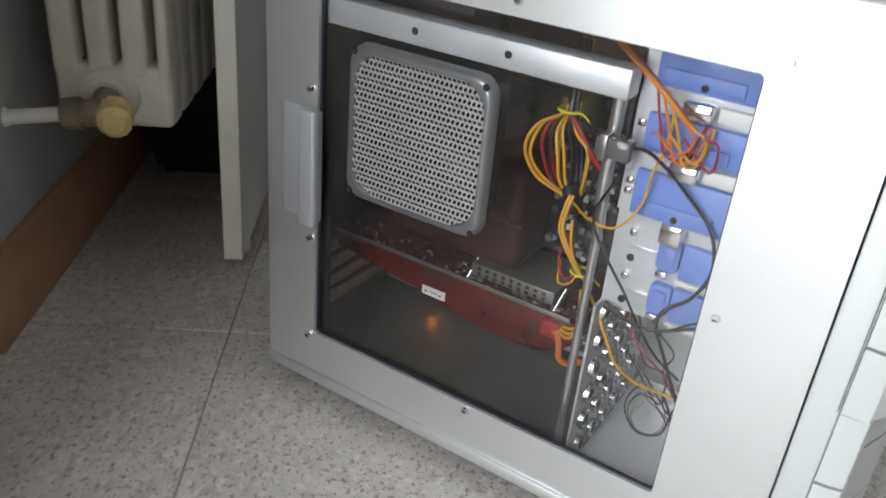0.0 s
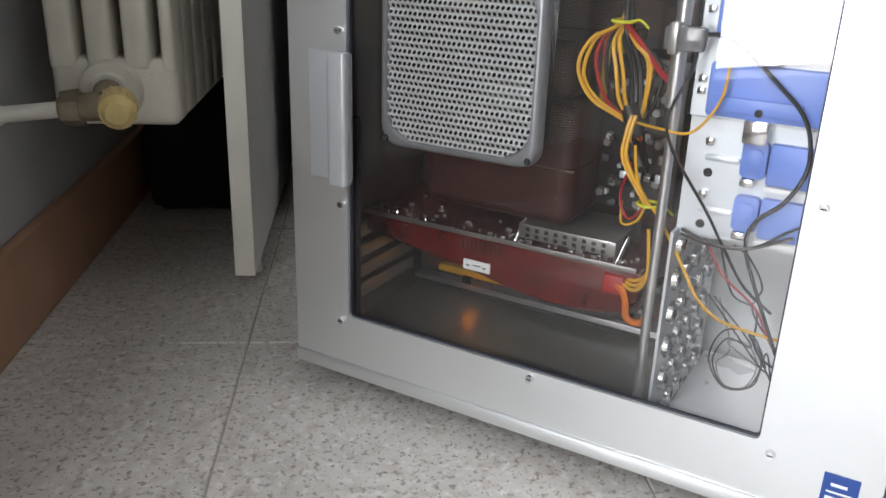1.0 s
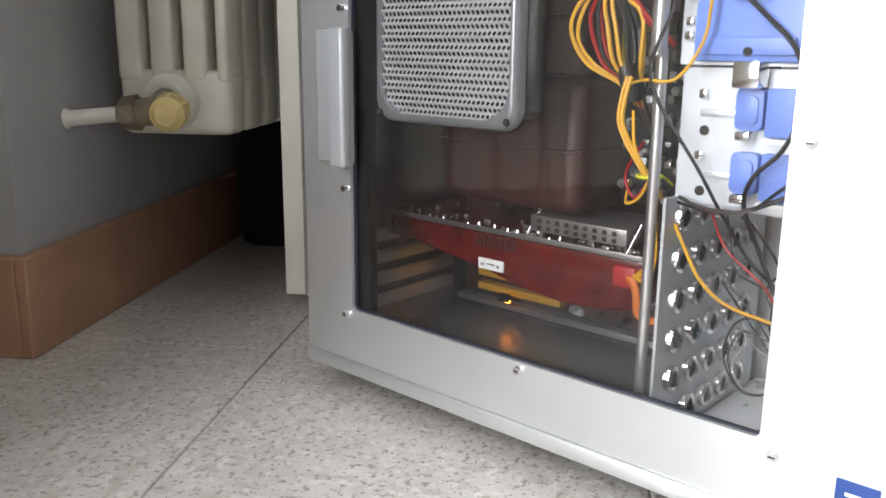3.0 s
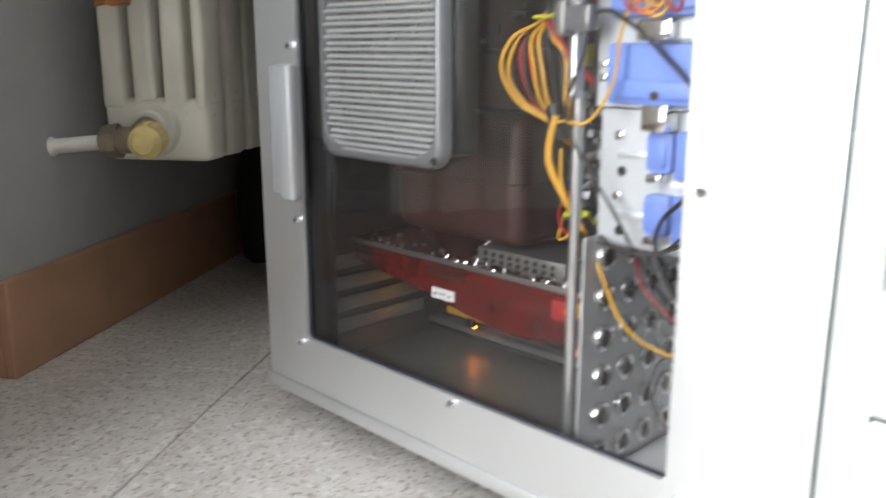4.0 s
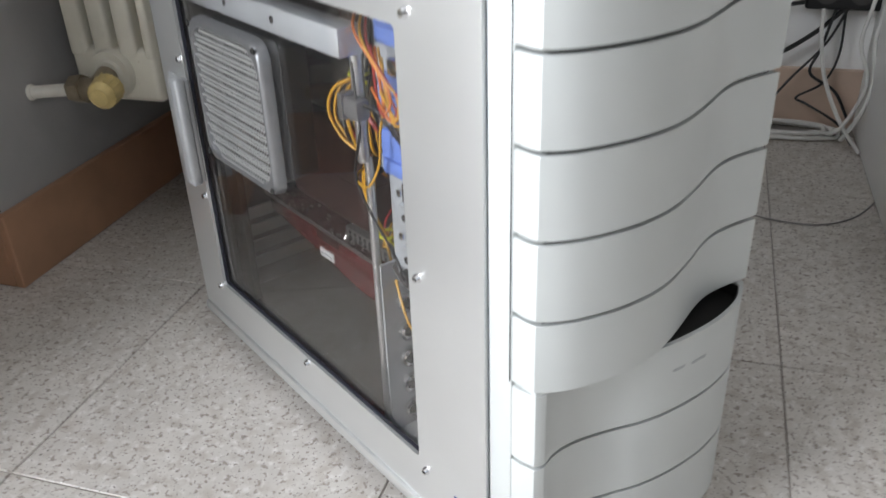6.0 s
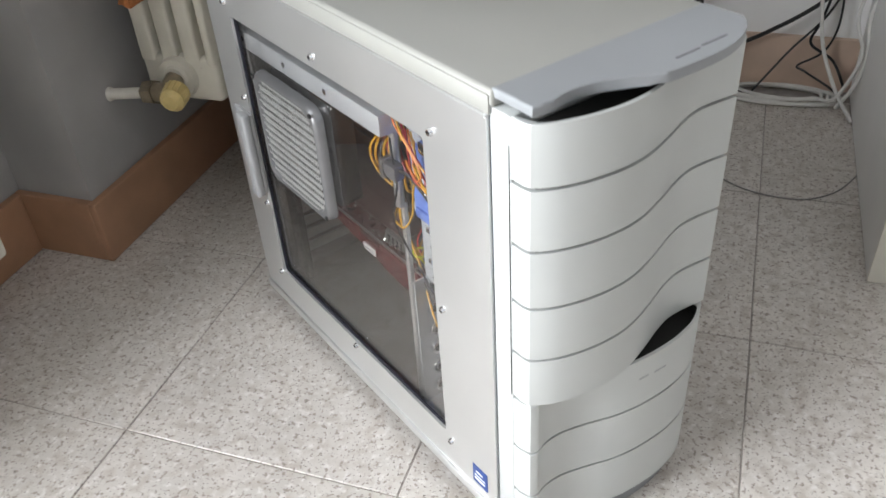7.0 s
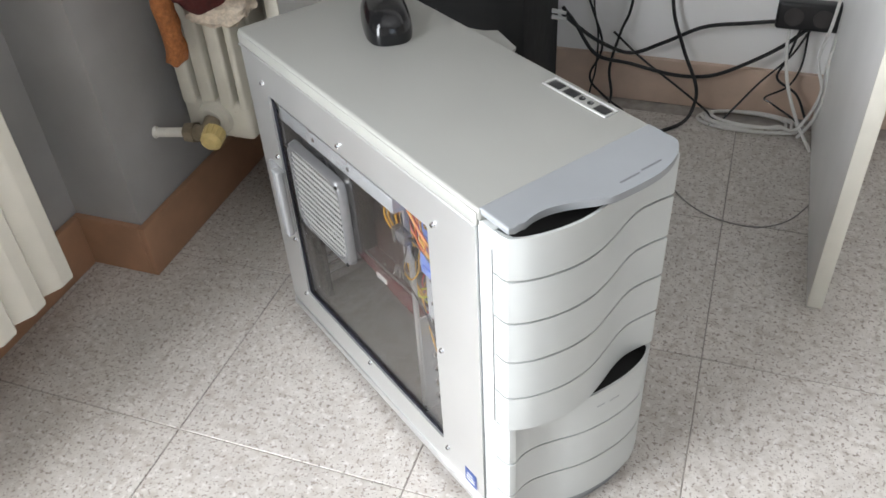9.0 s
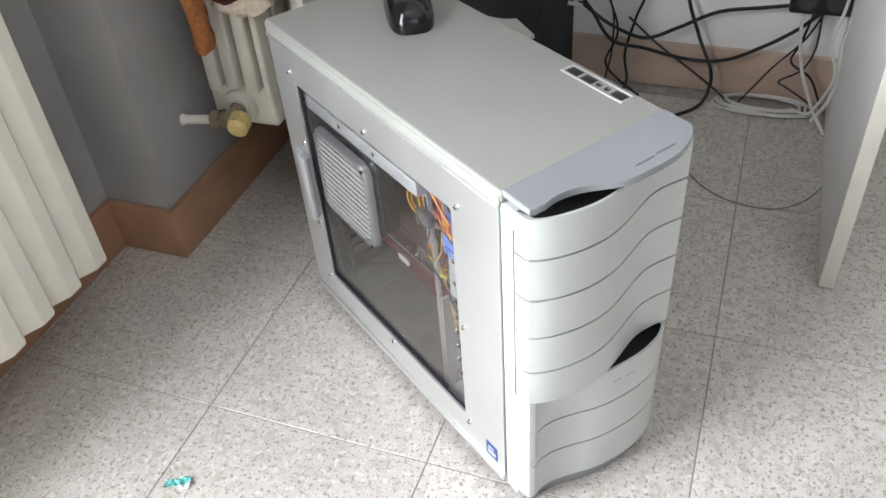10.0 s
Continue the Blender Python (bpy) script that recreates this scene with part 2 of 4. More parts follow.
def T(pts, r, n=7, sub=8):
    return tube(bmesh.new(), pts, r, n, sub)


def prism(bm, outline, z0, z1, axis="z", bev=0.0):
    """A closed outline of pairs, drawn out along an axis."""
    put = {"z": lambda a, b, c: (a, b, c), "y": lambda a, b, c: (a, c, b), "x": lambda a, b, c: (c, a, b)}[axis]
    lo = [bm.verts.new(put(a, b, z0)) for a, b in outline]
    hi = [bm.verts.new(put(a, b, z1)) for a, b in outline]
    fs = [bm.faces.new(lo[::-1]), bm.faces.new(hi)]
    n = len(outline)
    for i in range(n):
        fs.append(bm.faces.new((lo[i], lo[(i + 1) % n], hi[(i + 1) % n], hi[i])))
    if bev:
        es = {e for f in fs[:2] for e in f.edges}
        bmesh.ops.bevel(bm, geom=list(es), offset=bev, segments=2, affect="EDGES", profile=0.5)
    return bm


def round_rect(x0, x1, z0, z1, r, n=5):
    out = []
    for cx, cz, a0 in ((x1 - r, z1 - r, 0), (x0 + r, z1 - r, 90), (x0 + r, z0 + r, 180), (x1 - r, z0 + r, 270)):
        out += [(cx + r * math.cos(radians(a0 + 90 * k / n)), cz + r * math.sin(radians(a0 + 90 * k / n))) for k in range(n + 1)]
    return out


def plate_with_hole(bm, outer, inner, y0, y1):
    """A plate in the xz plane between two outlines with the same number of corners."""
    rings = [[bm.verts.new((a, y, b)) for a, b in o] for o, y in ((outer, y0), (inner, y0), (inner, y1), (outer, y1))]
    n = len(outer)
    for a, b in zip(rings, rings[1:] + rings[:1]):
        for k in range(n):
            bm.faces.new((a[k], a[(k + 1) % n], b[(k + 1) % n], b[k]))
    return bm


def curve_at(pairs, y):
    return float(np.interp(y, [p[0] for p in pairs], [p[1] for p in pairs]))


def smooth_curve(pairs, n=40):
    ys = np.linspace(pairs[0][0], pairs[-1][0], n)
    k = [(a, b, 0) for a, b in pairs]
    s = spline(k, 12)
    return [(float(y), curve_at([(q.x, q.y) for q in s], y)) for y in ys]


# ---- the room ----
def structure(name, bm, material, label, category="wall", m=RM):
    ob = new(name, mesh_of(name, bm, material))
    ob.matrix_world = m
    return tagged(ob, label, category, kind="structure")


TILE, U0, V0 = 0.333, 0.261, -0.249
floor = structure("floor", B(-0.8, 4.3, -3.0, 1.0, -0.06, -0.0015), M["grout"], "floor of speckled grey terrazzo tiles with dark joints", "floor")
structure("wall_north", B(-0.8, 4.2, 0.80, 0.95, 0, 2.7), M["white_wall"], "white painted wall behind the desk")
structure("wall_west_pier", B(-0.72, -0.297, 0.033, 0.80, 0, 2.7), M["plaster"], "grey plastered wall beside the radiator, darkened for its shade")
ww = bmesh.new()
for v0, v1, z0, z1 in ((-0.81, 0.033, 0, 2.7), (-2.85, -1.75, 0, 2.7), (-1.75, -0.81, 0, 0.165), (-1.75, -0.81, 1.90, 2.7)):
    box(ww, -0.72, -0.425, v0, v1, z0, z1)
structure("wall_west", ww, M["plaster"], "grey plastered wall with a glazed door opening, darkened for its shade")
# east and south walls stay out of view; their dark colour limits bounce
structure("wall_east", B(4.2, 4.35, -3.0, 0.95, 0, 2.7), M["far_wall"], "plain unseen wall, darkened to cut bounce light")
ws = bmesh.new()
for u0, u1, z0, z1 in ((-0.72, 1.8, 0, 2.7), (3.4, 4.2, 0, 2.7), (1.8, 3.4, 2.25, 2.7), (1.8, 3.4, 0, 0.65)):
    box(ws, u0, u1, -3.0, -2.85, z0, z1)
structure("wall_south", ws, M["far_wall"], "unseen wall with a wide window opening, darkened to cut bounce light")
structure("ceiling", B(-0.72, 4.2, -3.0, 0.95, 2.7, 2.8), M["white_wall"], "plain white painted ceiling", "ceiling")
bb = B(-0.297, -0.285, 0.021, 0.80, 0, 0.098, 0.002)
structure("baseboard", bb, M["skirting"], "brown ceramic skirting along the radiator wall, darkened for its shade", "baseboard")
structure("baseboard", B(-0.425, -0.297, 0.021, 0.033, 0, 0.098, 0.002), M["skirting"], "brown ceramic skirting on the short wall end, darkened for its shade", "baseboard")
structure("baseboard", B(-0.285, 4.2, 0.788, 0.80, 0, 0.098, 0.002), M["skirting_pale"], "pale pinkish-brown ceramic skirting along the desk wall", "baseboard")
structure("baseboard", B(-0.425, -0.412, -0.81, 0.021, 0, 0.098, 0.002), M["skirting"], "brown ceramic skirting in the niche, darkened for its shade", "baseboard")


# ---- the computer tower ----
tower = thing("computer_tower", "silver computer tower with clear side window and wavy front", "computer")
XR, XF, ZB, ZT, W = -0.019, 0.4535, 0.023, 0.480, 0.211
WX0, WX1, WZ0, WZ1 = 0.037, 0.3755, 0.079, 0.411

# side panel with window opening, bottom ledge
def side_panel():
    bm = bmesh.new()
    plate_with_hole(bm, round_rect(XR, XF, ZB + 0.012, 0.4608, 0.002, 4), round_rect(WX0, WX1, WZ0, WZ1, 0.004, 4), -0.0015, 0.0015)
    box(bm, XR, XF, -0.0042, 0.004, ZB, ZB + 0.0115, 0.0014)
    tube(bm, [(XR, -0.002, 0.4596), (XF, -0.002, 0.4596)], 0.0020, 8, 1)
    return part("side_panel", bm, M["silver"], tower, "silver painted side panel with screwed-in window")

side_panel()
bm = bmesh.new()
plate_with_hole(bm, round_rect(WX0 - 0.001, WX1 + 0.001, WZ0 - 0.001, WZ1 + 0.001, 0.004, 4), round_rect(WX0 + 0.0013, WX1 - 0.0013, WZ0 + 0.0013, WZ1 - 0.0013, 0.003, 4), 0.0016, 0.0045)
part("window_gasket", bm, M["gasket"], tower, "black rubber window edge")
pane = part("window_pane", B(WX0 - 0.006, WX1 + 0.006, 0.0048, 0.0072, WZ0 - 0.006, WZ1 + 0.006), M["glass"], tower, "clear acrylic pane with dust and faint scratches", False)
pane.visible_shadow = False


def screw(x, z):
    bm = rod(bmesh.new(), (x, -0.001, z), (x, -0.0045, z), 0.0038, 0.0026, 14)
    ob = part("screw", bm, M["chrome"], tower)
    part("screw_slot", B(x - 0.0018, x + 0.0018, -0.0049, -0.0042, z - 0.0004, z + 0.0004), M["darkhole"], ob)


for x, z in ((0.028, 0.424), (0.209, 0.422), (0.387, 0.420), (0.030, 0.317), (0.031, 0.179), (0.030, 0.074), (0.207, 0.073), (0.384, 0.071), (0.386, 0.2445)):
    screw(x, z)

latch = part("latch", B(0.003, 0.043, -0.006, -0.001, 0.199, 0.301, 0.002), M["latch"], tower, "grey plastic panel latch")
part("latch_grip", B(0.028, 0.045, -0.016, -0.0055, 0.197, 0.303, 0.003, 3), M["latch"], latch)
part("latch_groove", B(0.0272, 0.0282, -0.0135, -0.0057, 0.206, 0.294), M["print"], latch)

cover = B(XR, 0.4600, -0.0016, W, 0.4662, ZT, 0.0035, 4)
box(cover, XR, 0.4575, -0.0026, 0.0010, 0.4615, 0.4760, 0.0009)
part("top_cover", cover, M["top"], tower, "grey painted metal top")
part("far_panel", B(XR, XF, W - 0.0015, W + 0.0015, ZB, 0.466), M["silver"], tower)
part("rear_panel", B(XR + 0.001, XR + 0.003, 0.004, W - 0.002, ZB + 0.002, 0.466), M["steel_dark"], tower, "dull steel rear wall")
part("bottom_plate", B(XR + 0.003, XF, 0.004, W - 0.002, ZB + 0.002, ZB + 0.006), M["steel_dark"], tower, "dull steel floor of the case")
part("front_frame", B(XF - 0.004, XF - 0.001, 0.004, W - 0.002, ZB + 0.006, 0.466), M["bright_sheet"], tower)
for x in (0.03, 0.42):
    for y in (0.065, 0.17):
        part("foot", R((x, y, ZB + 0.002), (x, y, 0), 0.016, 0.014, 18), M["black"], tower)

# wavy front: upper slats bulge at the window side, the lower part bulges at the other side
UP = [(0.0006, 0.4880)] + smooth_curve([(0.0022, 0.4942), (0.010, 0.4998), (0.022, 0.5060), (0.040, 0.5118), (0.060, 0.5155), (0.080, 0.5162), (0.100, 0.5135), (0.125, 0.5065), (0.148, 0.4990), (0.168, 0.4948), (0.188, 0.4955), (0.210, 0.4988)])
LOW = [(0.0006, 0.4840)] + smooth_curve([(0.0036, 0.4945), (0.010, 0.4968), (0.018, 0.4940), (0.030, 0.4925), (0.046, 0.4945), (0.070, 0.5020), (0.088, 0.5088), (0.112, 0.5142), (0.142, 0.5165), (0.165, 0.5152), (0.188, 0.5100), (0.210, 0.4975)], 60)
CAP = smooth_curve([(0.001, 0.497), (0.014, 0.499), (0.030, 0.496), (0.046, 0.497), (0.062, 0.502), (0.080, 0.511), (0.097, 0.5195), (0.125, 0.522), (0.154, 0.5215), (0.177, 0.5165), (0.196, 0.507), (0.210, 0.494)])
bezel = part("front_bezel", B(XF + 0.0015, 0.476, 0.0005, W - 0.0005, ZB - 0.005, 0.4665, 0.0015), M["bezel"], tower, "silver plastic front bezel")


def slat(name, curve, z0, z1, back=0.4765, inset=0.0, material="bezel", bev=0.0007, shell=0.0):
    out = [(x - inset, y) for y, x in curve if inset == 0 or 0.006 < y < 0.205]
    y0, y1 = out[0][1], out[-1][1]
    if shell:
        inner = [(x - shell, y) for y, x in curve if 0.0045 < y < 0.2065]
        out = [(back, y0), *out, (back, y1), (back, y1 - shell), *inner[::-1], (back, y0 + shell)]
    else:
        out = [(back, y0), *out, (back, y1)]
    ob = part(name, prism(bmesh.new(), out, z0, z1, "z", bev), M[material], tower)
    ob.data.set_sharp_from_angle(angle=radians(17))
    return ob


ZS = (0.2095, 0.2605, 0.3130, 0.3655, 0.4180, 0.4685)
slat("bezel_core", UP, 0.212, 0.452, inset=0.004, material="darkhole", bev=0)
for a, b in zip(ZS, ZS[1:]):
    slat("slat", UP, a + 0.0014, b - 0.0014, shell=0.003 if b == ZS[-1] else 0.0)
ZL = (0.028, 0.0905, 0.1495, 0.2090)
slat("bezel_core", LOW, 0.034, 0.188, inset=0.004, material="darkhole", bev=0)
for a, b in zip(ZL, ZL[1:]):
    slat("slat", LOW, a + 0.0014, b - 0.0014, shell=0.003 if b == ZL[-1] else 0.0)
cap = slat("top_cap", CAP, 0.4730, 0.4808, back=0.4570, material="cap", bev=0.002)
tagged(cap, "grey plastic cap with printed maker's lettering")
part("bezel_seam", B(0.4742, 0.4750, 0.0002, 0.0012, 0.210, 0.445), M["darkhole"], tower)
lip = [(x - 0.0005, y) for y, x in LOW if 0.0018 < y < 0.088]
part("bezel_ledge", prism(bmesh.new(), [(0.4765, lip[0][1]), *lip, (0.4765, lip[-1][1])], 0.2045, 0.2102, "z", 0.0006), M["bezel"], tower)
slat("bezel_foot", [(y, x) for y, x in LOW if 0.012 < y < 0.200], 0.0, 0.0285, inset=0.010, material="cap", bev=0.001)
for curve, z0, zf, z1, ymin, ymax in ((LOW, 0.1885, 0.1965, 0.2066, 0.090, 0.2062), (UP, 0.4525, 0.4565, 0.4662, 0.006, 0.115)):
    pts = [(x - 0.0032, y) for y, x in curve if ymin < y < ymax]
    part("dark_fill", prism(bmesh.new(), [(0.478, pts[0][1]), *pts, (0.478, pts[-1][1])], z0, zf), M["darkhole"], tower)
    ring = [*pts, (0.478, pts[-1][1]), (0.478, pts[-1][1] - 0.0008), *[(x - 0.0008, y - 0.0004) for x, y in pts[:0:-1]]]
    part("dark_liner", prism(bmesh.new(), ring, zf + 0.0002, z1), M["darkhole"], tower)

# illegible faint print below the grip
for ya, yb, zc in ((0.110, 0.124, 0.1845), (0.127, 0.144, 0.1835)):
    run = [(y, x) for y, x in LOW if ya < y < yb]
    band = [(x - 0.001, y) for y, x in run] + [(x + 0.00025, y) for y, x in run[::-1]]
    part("faint_print", prism(bmesh.new(), band, zc - 0.0011, zc + 0.0011), M["faint"], tower)

# ---- on the tower's outside ----
io = part("port_panel", prism(bmesh.new(), round_rect(0.331, 0.422, 0.1855, 0.2030, 0.005), 0.4796, 0.4806, "z", 0.0004), M["top"], tower, "rounded port strip with dark sockets")
# rim in lighter silver, which puts the strip's edge highlight into its colour
rim_path = [(a, b, 0.4806) for a, b in round_rect(0.331, 0.422, 0.1855, 0.2030, 0.005)]
part("port_rim_highlight", T([*rim_path, rim_path[0], rim_path[1]], 0.0011, 6, 2), M["silver"], io)
for x0, x1 in ((0.335, 0.352), (0.357, 0.374), (0.402, 0.419)):
    part("port", B(x0, x1, 0.1885, 0.1995, 0.4800, 0.4811, 0.0003), M["black"], io)
for x in (0.381, 0.393):
    part("port", R((x, 0.194, 0.4800), (x, 0.194, 0.4812), 0.0036), M["black"], io)
    part("port_ring", R((x + 0.001, 0.195, 0.4805), (x + 0.001, 0.195, 0.4816), 0.0014), M["chrome"], io)
part("cap_lettering", B(0.5085, 0.5105, 0.118, 0.142, 0.4806, 0.4811), M["print"], cap)
part("cap_lettering", B(0.5070, 0.5090, 0.146, 0.172, 0.4806, 0.4811), M["print"], cap)
sticker = part("sticker", B(0.418, 0.440, -0.0021, -0.0016, 0.046, 0.071), M["sticker"], tower, "small blue sticker with white bars")
for z0, z1, x0, x1 in ((0.0622, 0.0642, 0.423, 0.433), (0.0570, 0.0582, 0.421, 0.437), (0.0515, 0.0540, 0.421, 0.436)):
    part("sticker_bar", B(x0, x1, -0.0025, -0.0020, z0, z1), M["paper"], sticker)
part("far_flap", prism(bmesh.new(), [(0.09, 0.212), (0.14, 0.229), (0.162, 0.238), (0.172, 0.253), (0.221, 0.241), (0.234, 0.212)], 0.458, 0.463, "z", 0.001), M["top"], tower, "bent grey edge of the far panel")

# ---- fan grille behind the pane ----
GX0, GX1, GZ0, GZ1 = 0.069, 0.201, 0.235, 0.366
bm = bmesh.new()
rings = [[bm.verts.new((a, y, b)) for a, b in round_rect(GX0 + d, GX1 - d, GZ0 + d, GZ1 - d, r, 8)]
         for d, r, y in ((0, 0.016, 0.0046), (0.0008, 0.016, -0.0018), (0.0028, 0.015, -0.0048), (0.0045, 0.015, -0.0055), (0.0062, 0.024, -0.0053), (0.0075, 0.023, -0.0030), (0.0075, 0.023, 0.0046))]
for ra, rb in zip(rings, rings[1:] + rings[:1]):
    for k in range(len(ra)):
        bm.faces.new((ra[k], ra[(k + 1) % len(ra)], rb[(k + 1) % len(ra)], rb[k]))
grille = part("fan_grille", bm, M["grille_frame"], tower, "silver perforated square fan grille")


def perforated(x0, x1, z0, z1, cols, rows, radius):
    """A corrugated sheet with staggered rows of round holes."""
    bm = bmesh.new()
    cx, cz = (x1 - x0) / cols, (z1 - z0) / rows

    def at(x, z):
        k = (z - z0) / cz % 2
        return bm.verts.new((x, -0.0042 + 0.0026 * (1 - abs(k - 1)) ** 0.8, z))

    for j in range(rows):
        mz = z0 + (j + 0.5) * cz
        shift = cx / 2 if j % 2 else 0
        for i in range(cols - (j % 2)):
            mx = x0 + shift + (i + 0.5) * cx
            outer, inner = [], []
            for k in range(12):
                a = radians(15 + 30 * k)
                ca, sa = math.cos(a), math.sin(a)
                f = max(abs(ca), abs(sa))
                outer.append(at(mx + ca / f * cx / 2, min(max(mz + sa / f * cz / 2, z0), z1)))
                inner.append(at(mx + ca * radius, mz + (sa * radius)))
            for k in range(12):
                bm.faces.new((outer[k], outer[(k + 1) % 12], inner[(k + 1) % 12], inner[k]))
        if j % 2:
            for xa, xb in ((x0, x0 + cx / 2), (x1 - cx / 2, x1)):
                bm.faces.new([at(xa, mz - cz / 2), at(xb, mz - cz / 2), at(xb, mz + cz / 2), at(xa, mz + cz / 2)])
    return bm


part("mesh_sheet", perforated(GX0 + 0.007, GX1 - 0.007, GZ0 + 0.007, GZ1 - 0.007, 29, 26, 0.0014), M["grille"], grille, smooth=False)
for x in (GX0 + 0.007, GX1 - 0.007):
    for z in (GZ0 + 0.007, GZ1 - 0.007):
        part("grille_screw", R((x, -0.0056, z), (x, -0.0072, z), 0.0028, 0.002, 10), M["darkhole"], grille)
fan = part("fan_frame", plate_with_hole(bmesh.new(), round_rect(0.068, 0.189, 0.241, 0.360, 0.008), round_rect(0.074, 0.183, 0.247, 0.354, 0.05), 0.018, 0.042), M["black"], tower, "black case fan")
part("fan_hub", R((0.1285, 0.022, 0.3005), (0.1285, 0.040, 0.3005), 0.02, None, 20), M["black"], fan)
for k in range(7):
    a = 2 * math.pi * k / 7
    bm = bmesh.new()
    q = [Vector((0.1285 + r * math.cos(a + w), yy, 0.3005 + r * math.sin(a + w))) for r, w, yy in ((0.019, 0, 0.024), (0.052, 0.1, 0.022), (0.052, 0.75, 0.038), (0.019, 0.6, 0.038))]
    lo = [bm.verts.new(p) for p in q]
    hi = [bm.verts.new(p + Vector((0, 0.001, 0))) for p in q]
    bm.faces.new(lo), bm.faces.new(hi)
    for i in range(4):
        bm.faces.new((lo[i], lo[(i + 1) % 4], hi[(i + 1) % 4], hi[i]))
    part("fan_blade", bm, M["black"], fan)

# ---- chassis inside ----
part("top_rail", B(-0.010, 0.292, 0.010, 0.030, 0.370, 0.391, 0.0015), M["zinc"], tower, "bright steel cross rail")
for x in (0.03, 0.12, 0.2):
    part("rail_hole", R((x, 0.0096, 0.381), (x, 0.0102, 0.381), 0.003), M["darkhole"], tower)
part("post", R((0.281, 0.034, 0.030), (0.281, 0.034, 0.290), 0.0036, None, 16), M["steel"], tower, "polished steel upright")
part("post", R((0.2800, 0.031, 0.286), (0.2800, 0.031, 0.374), 0.0050, None, 16), M["steel"], tower, "polished steel upright")
psu = part("power_supply", B(-0.010, 0.155, 0.035, 0.185, 0.394, 0.464, 0.002), M["tray"], tower, "dark power supply box")
part("supply_grille", B(0.02, 0.13, 0.034, 0.0355, 0.402, 0.456), M["black"], psu)
part("motherboard_tray", B(-0.011, 0.290, 0.197, 0.200, 0.030, 0.464), M["tray"], tower)
part("tray_lip", B(-0.011, 0.285, 0.184, 0.197, 0.040, 0.046, 0.001), M["steel"], tower, "folded bright steel lip")
part("case_floor_front", B(0.294, 0.450, 0.006, 0.205, 0.0295, 0.032, 0.0005), M["bright_sheet"], tower, "bright steel floor sheet")

# divider with rolled holes
divider = part("divider_plate", B(0.2905, 0.2925, 0.030, 0.195, 0.030, 0.200), M["zinc"], tower, "steel divider with rows of rolled holes")
rim = bmesh.new()
n = 14
for (r0, h0), (r1, h1) in zip([(0.0096, 0.0), (0.0089, 0.0036), (0.0070, 0.0050), (0.0056, 0.0036)], [(0.0089, 0.0036), (0.0070, 0.0050), (0.0056, 0.0036), (0.0056, 0.0)]):
    for k in range(n):
        a, b = 2 * math.pi * k / n, 2 * math.pi * (k + 1) / n
        rim.faces.new([rim.verts.new((h, r * math.cos(c), r * math.sin(c))) for r, h, c in ((r0, h0, a), (r0, h0, b), (r1, h1, b), (r1, h1, a))])
bmesh.ops.remove_doubles(rim, verts=rim.verts, dist=1e-5)
rim_mesh = mesh_of("rolled_hole", rim, M["chrome"], True)
hole_mesh = mesh_of("hole_disc", rod(bmesh.new(), (0.0, 0, 0), (0.0012, 0, 0), 0.0057, None, 12), M["darkhole"])
for j in range(6):
    for i in range(5):
        for name, me in (("rolled_hole", rim_mesh), ("hole_disc", hole_mesh)):
            ob = new(name, me)
            ob.parent = divider
            ob.location = (0.2925, 0.052 + 0.027 * i, 0.048 + 0.0275 * j)

# drive cages
upper = part("upper_drive_cage", B(0.2785, 0.440, 0.040, 0.042, 0.287, 0.462), M["zinc"], tower, "bright steel upper drive cage")
part("cage_edge", B(0.2785, 0.281, 0.040, 0.19, 0.287, 0.462), M["zinc"], upper)
lower = part("lower_drive_cage", B(0.281, 0.440, 0.046, 0.048, 0.203, 0.2855), M["zinc"], tower, "bright steel hard-disk cage")
part("cage_edge", B(0.281, 0.2835, 0.048, 0.19, 0.203, 0.2855), M["zinc"], lower)
part("cage_floor", B(0.281, 0.440, 0.048, 0.19, 0.201, 0.203), M["zinc"], lower)
for z in (0.259, 0.222):
    part("cage_slot", B(0.294, 0.317, 0.0435, 0.047, z - 0.002, z + 0.002, 0.001), M["zinc"], lower)
    part("cage_hole", R((0.297, 0.0455, z - 0.011), (0.297, 0.0462, z - 0.011), 0.0032), M["darkhole"], lower)
    part("cage_lug", B(0.293, 0.299, 0.042, 0.047, z + 0.008, z + 0.014, 0.0015), M["chrome"], lower)
    tab = part("drive_tab", prism(bmesh.new(), round_rect(0.3185, 0.3348, z - 0.0085, z + 0.0155, 0.003), 0.038, 0.046, "y", 0.001), M["blue"], lower, "blue plastic quick-release tab")
    part("tab_pad", prism(bmesh.new(), round_rect(0.3212, 0.3322, z - 0.005, z + 0.0115, 0.003), 0.0365, 0.0378, "y", 0.0008), M["blue"], tab)
    part("tab_clip", B(0.320, 0.329, 0.036, 0.046, z - 0.0145, z - 0.0092, 0.001), M["chrome"], lower)
    part("drive_rail", B(0.3355, 0.375, 0.039, 0.046, z - 0.012, z + 0.016, 0.002), M["blue"], lower, "blue plastic drive rail")
    part("rail_strip", B(0.3355, 0.372, 0.0375, 0.0388, z - 0.0155, z - 0.0125, 0.0005), M["white"], lower)
part("cage_bracket", B(0.318, 0.334, 0.030, 0.0455, 0.2745, 0.290, 0.0015), M["chrome"], lower, "shiny steel catch")
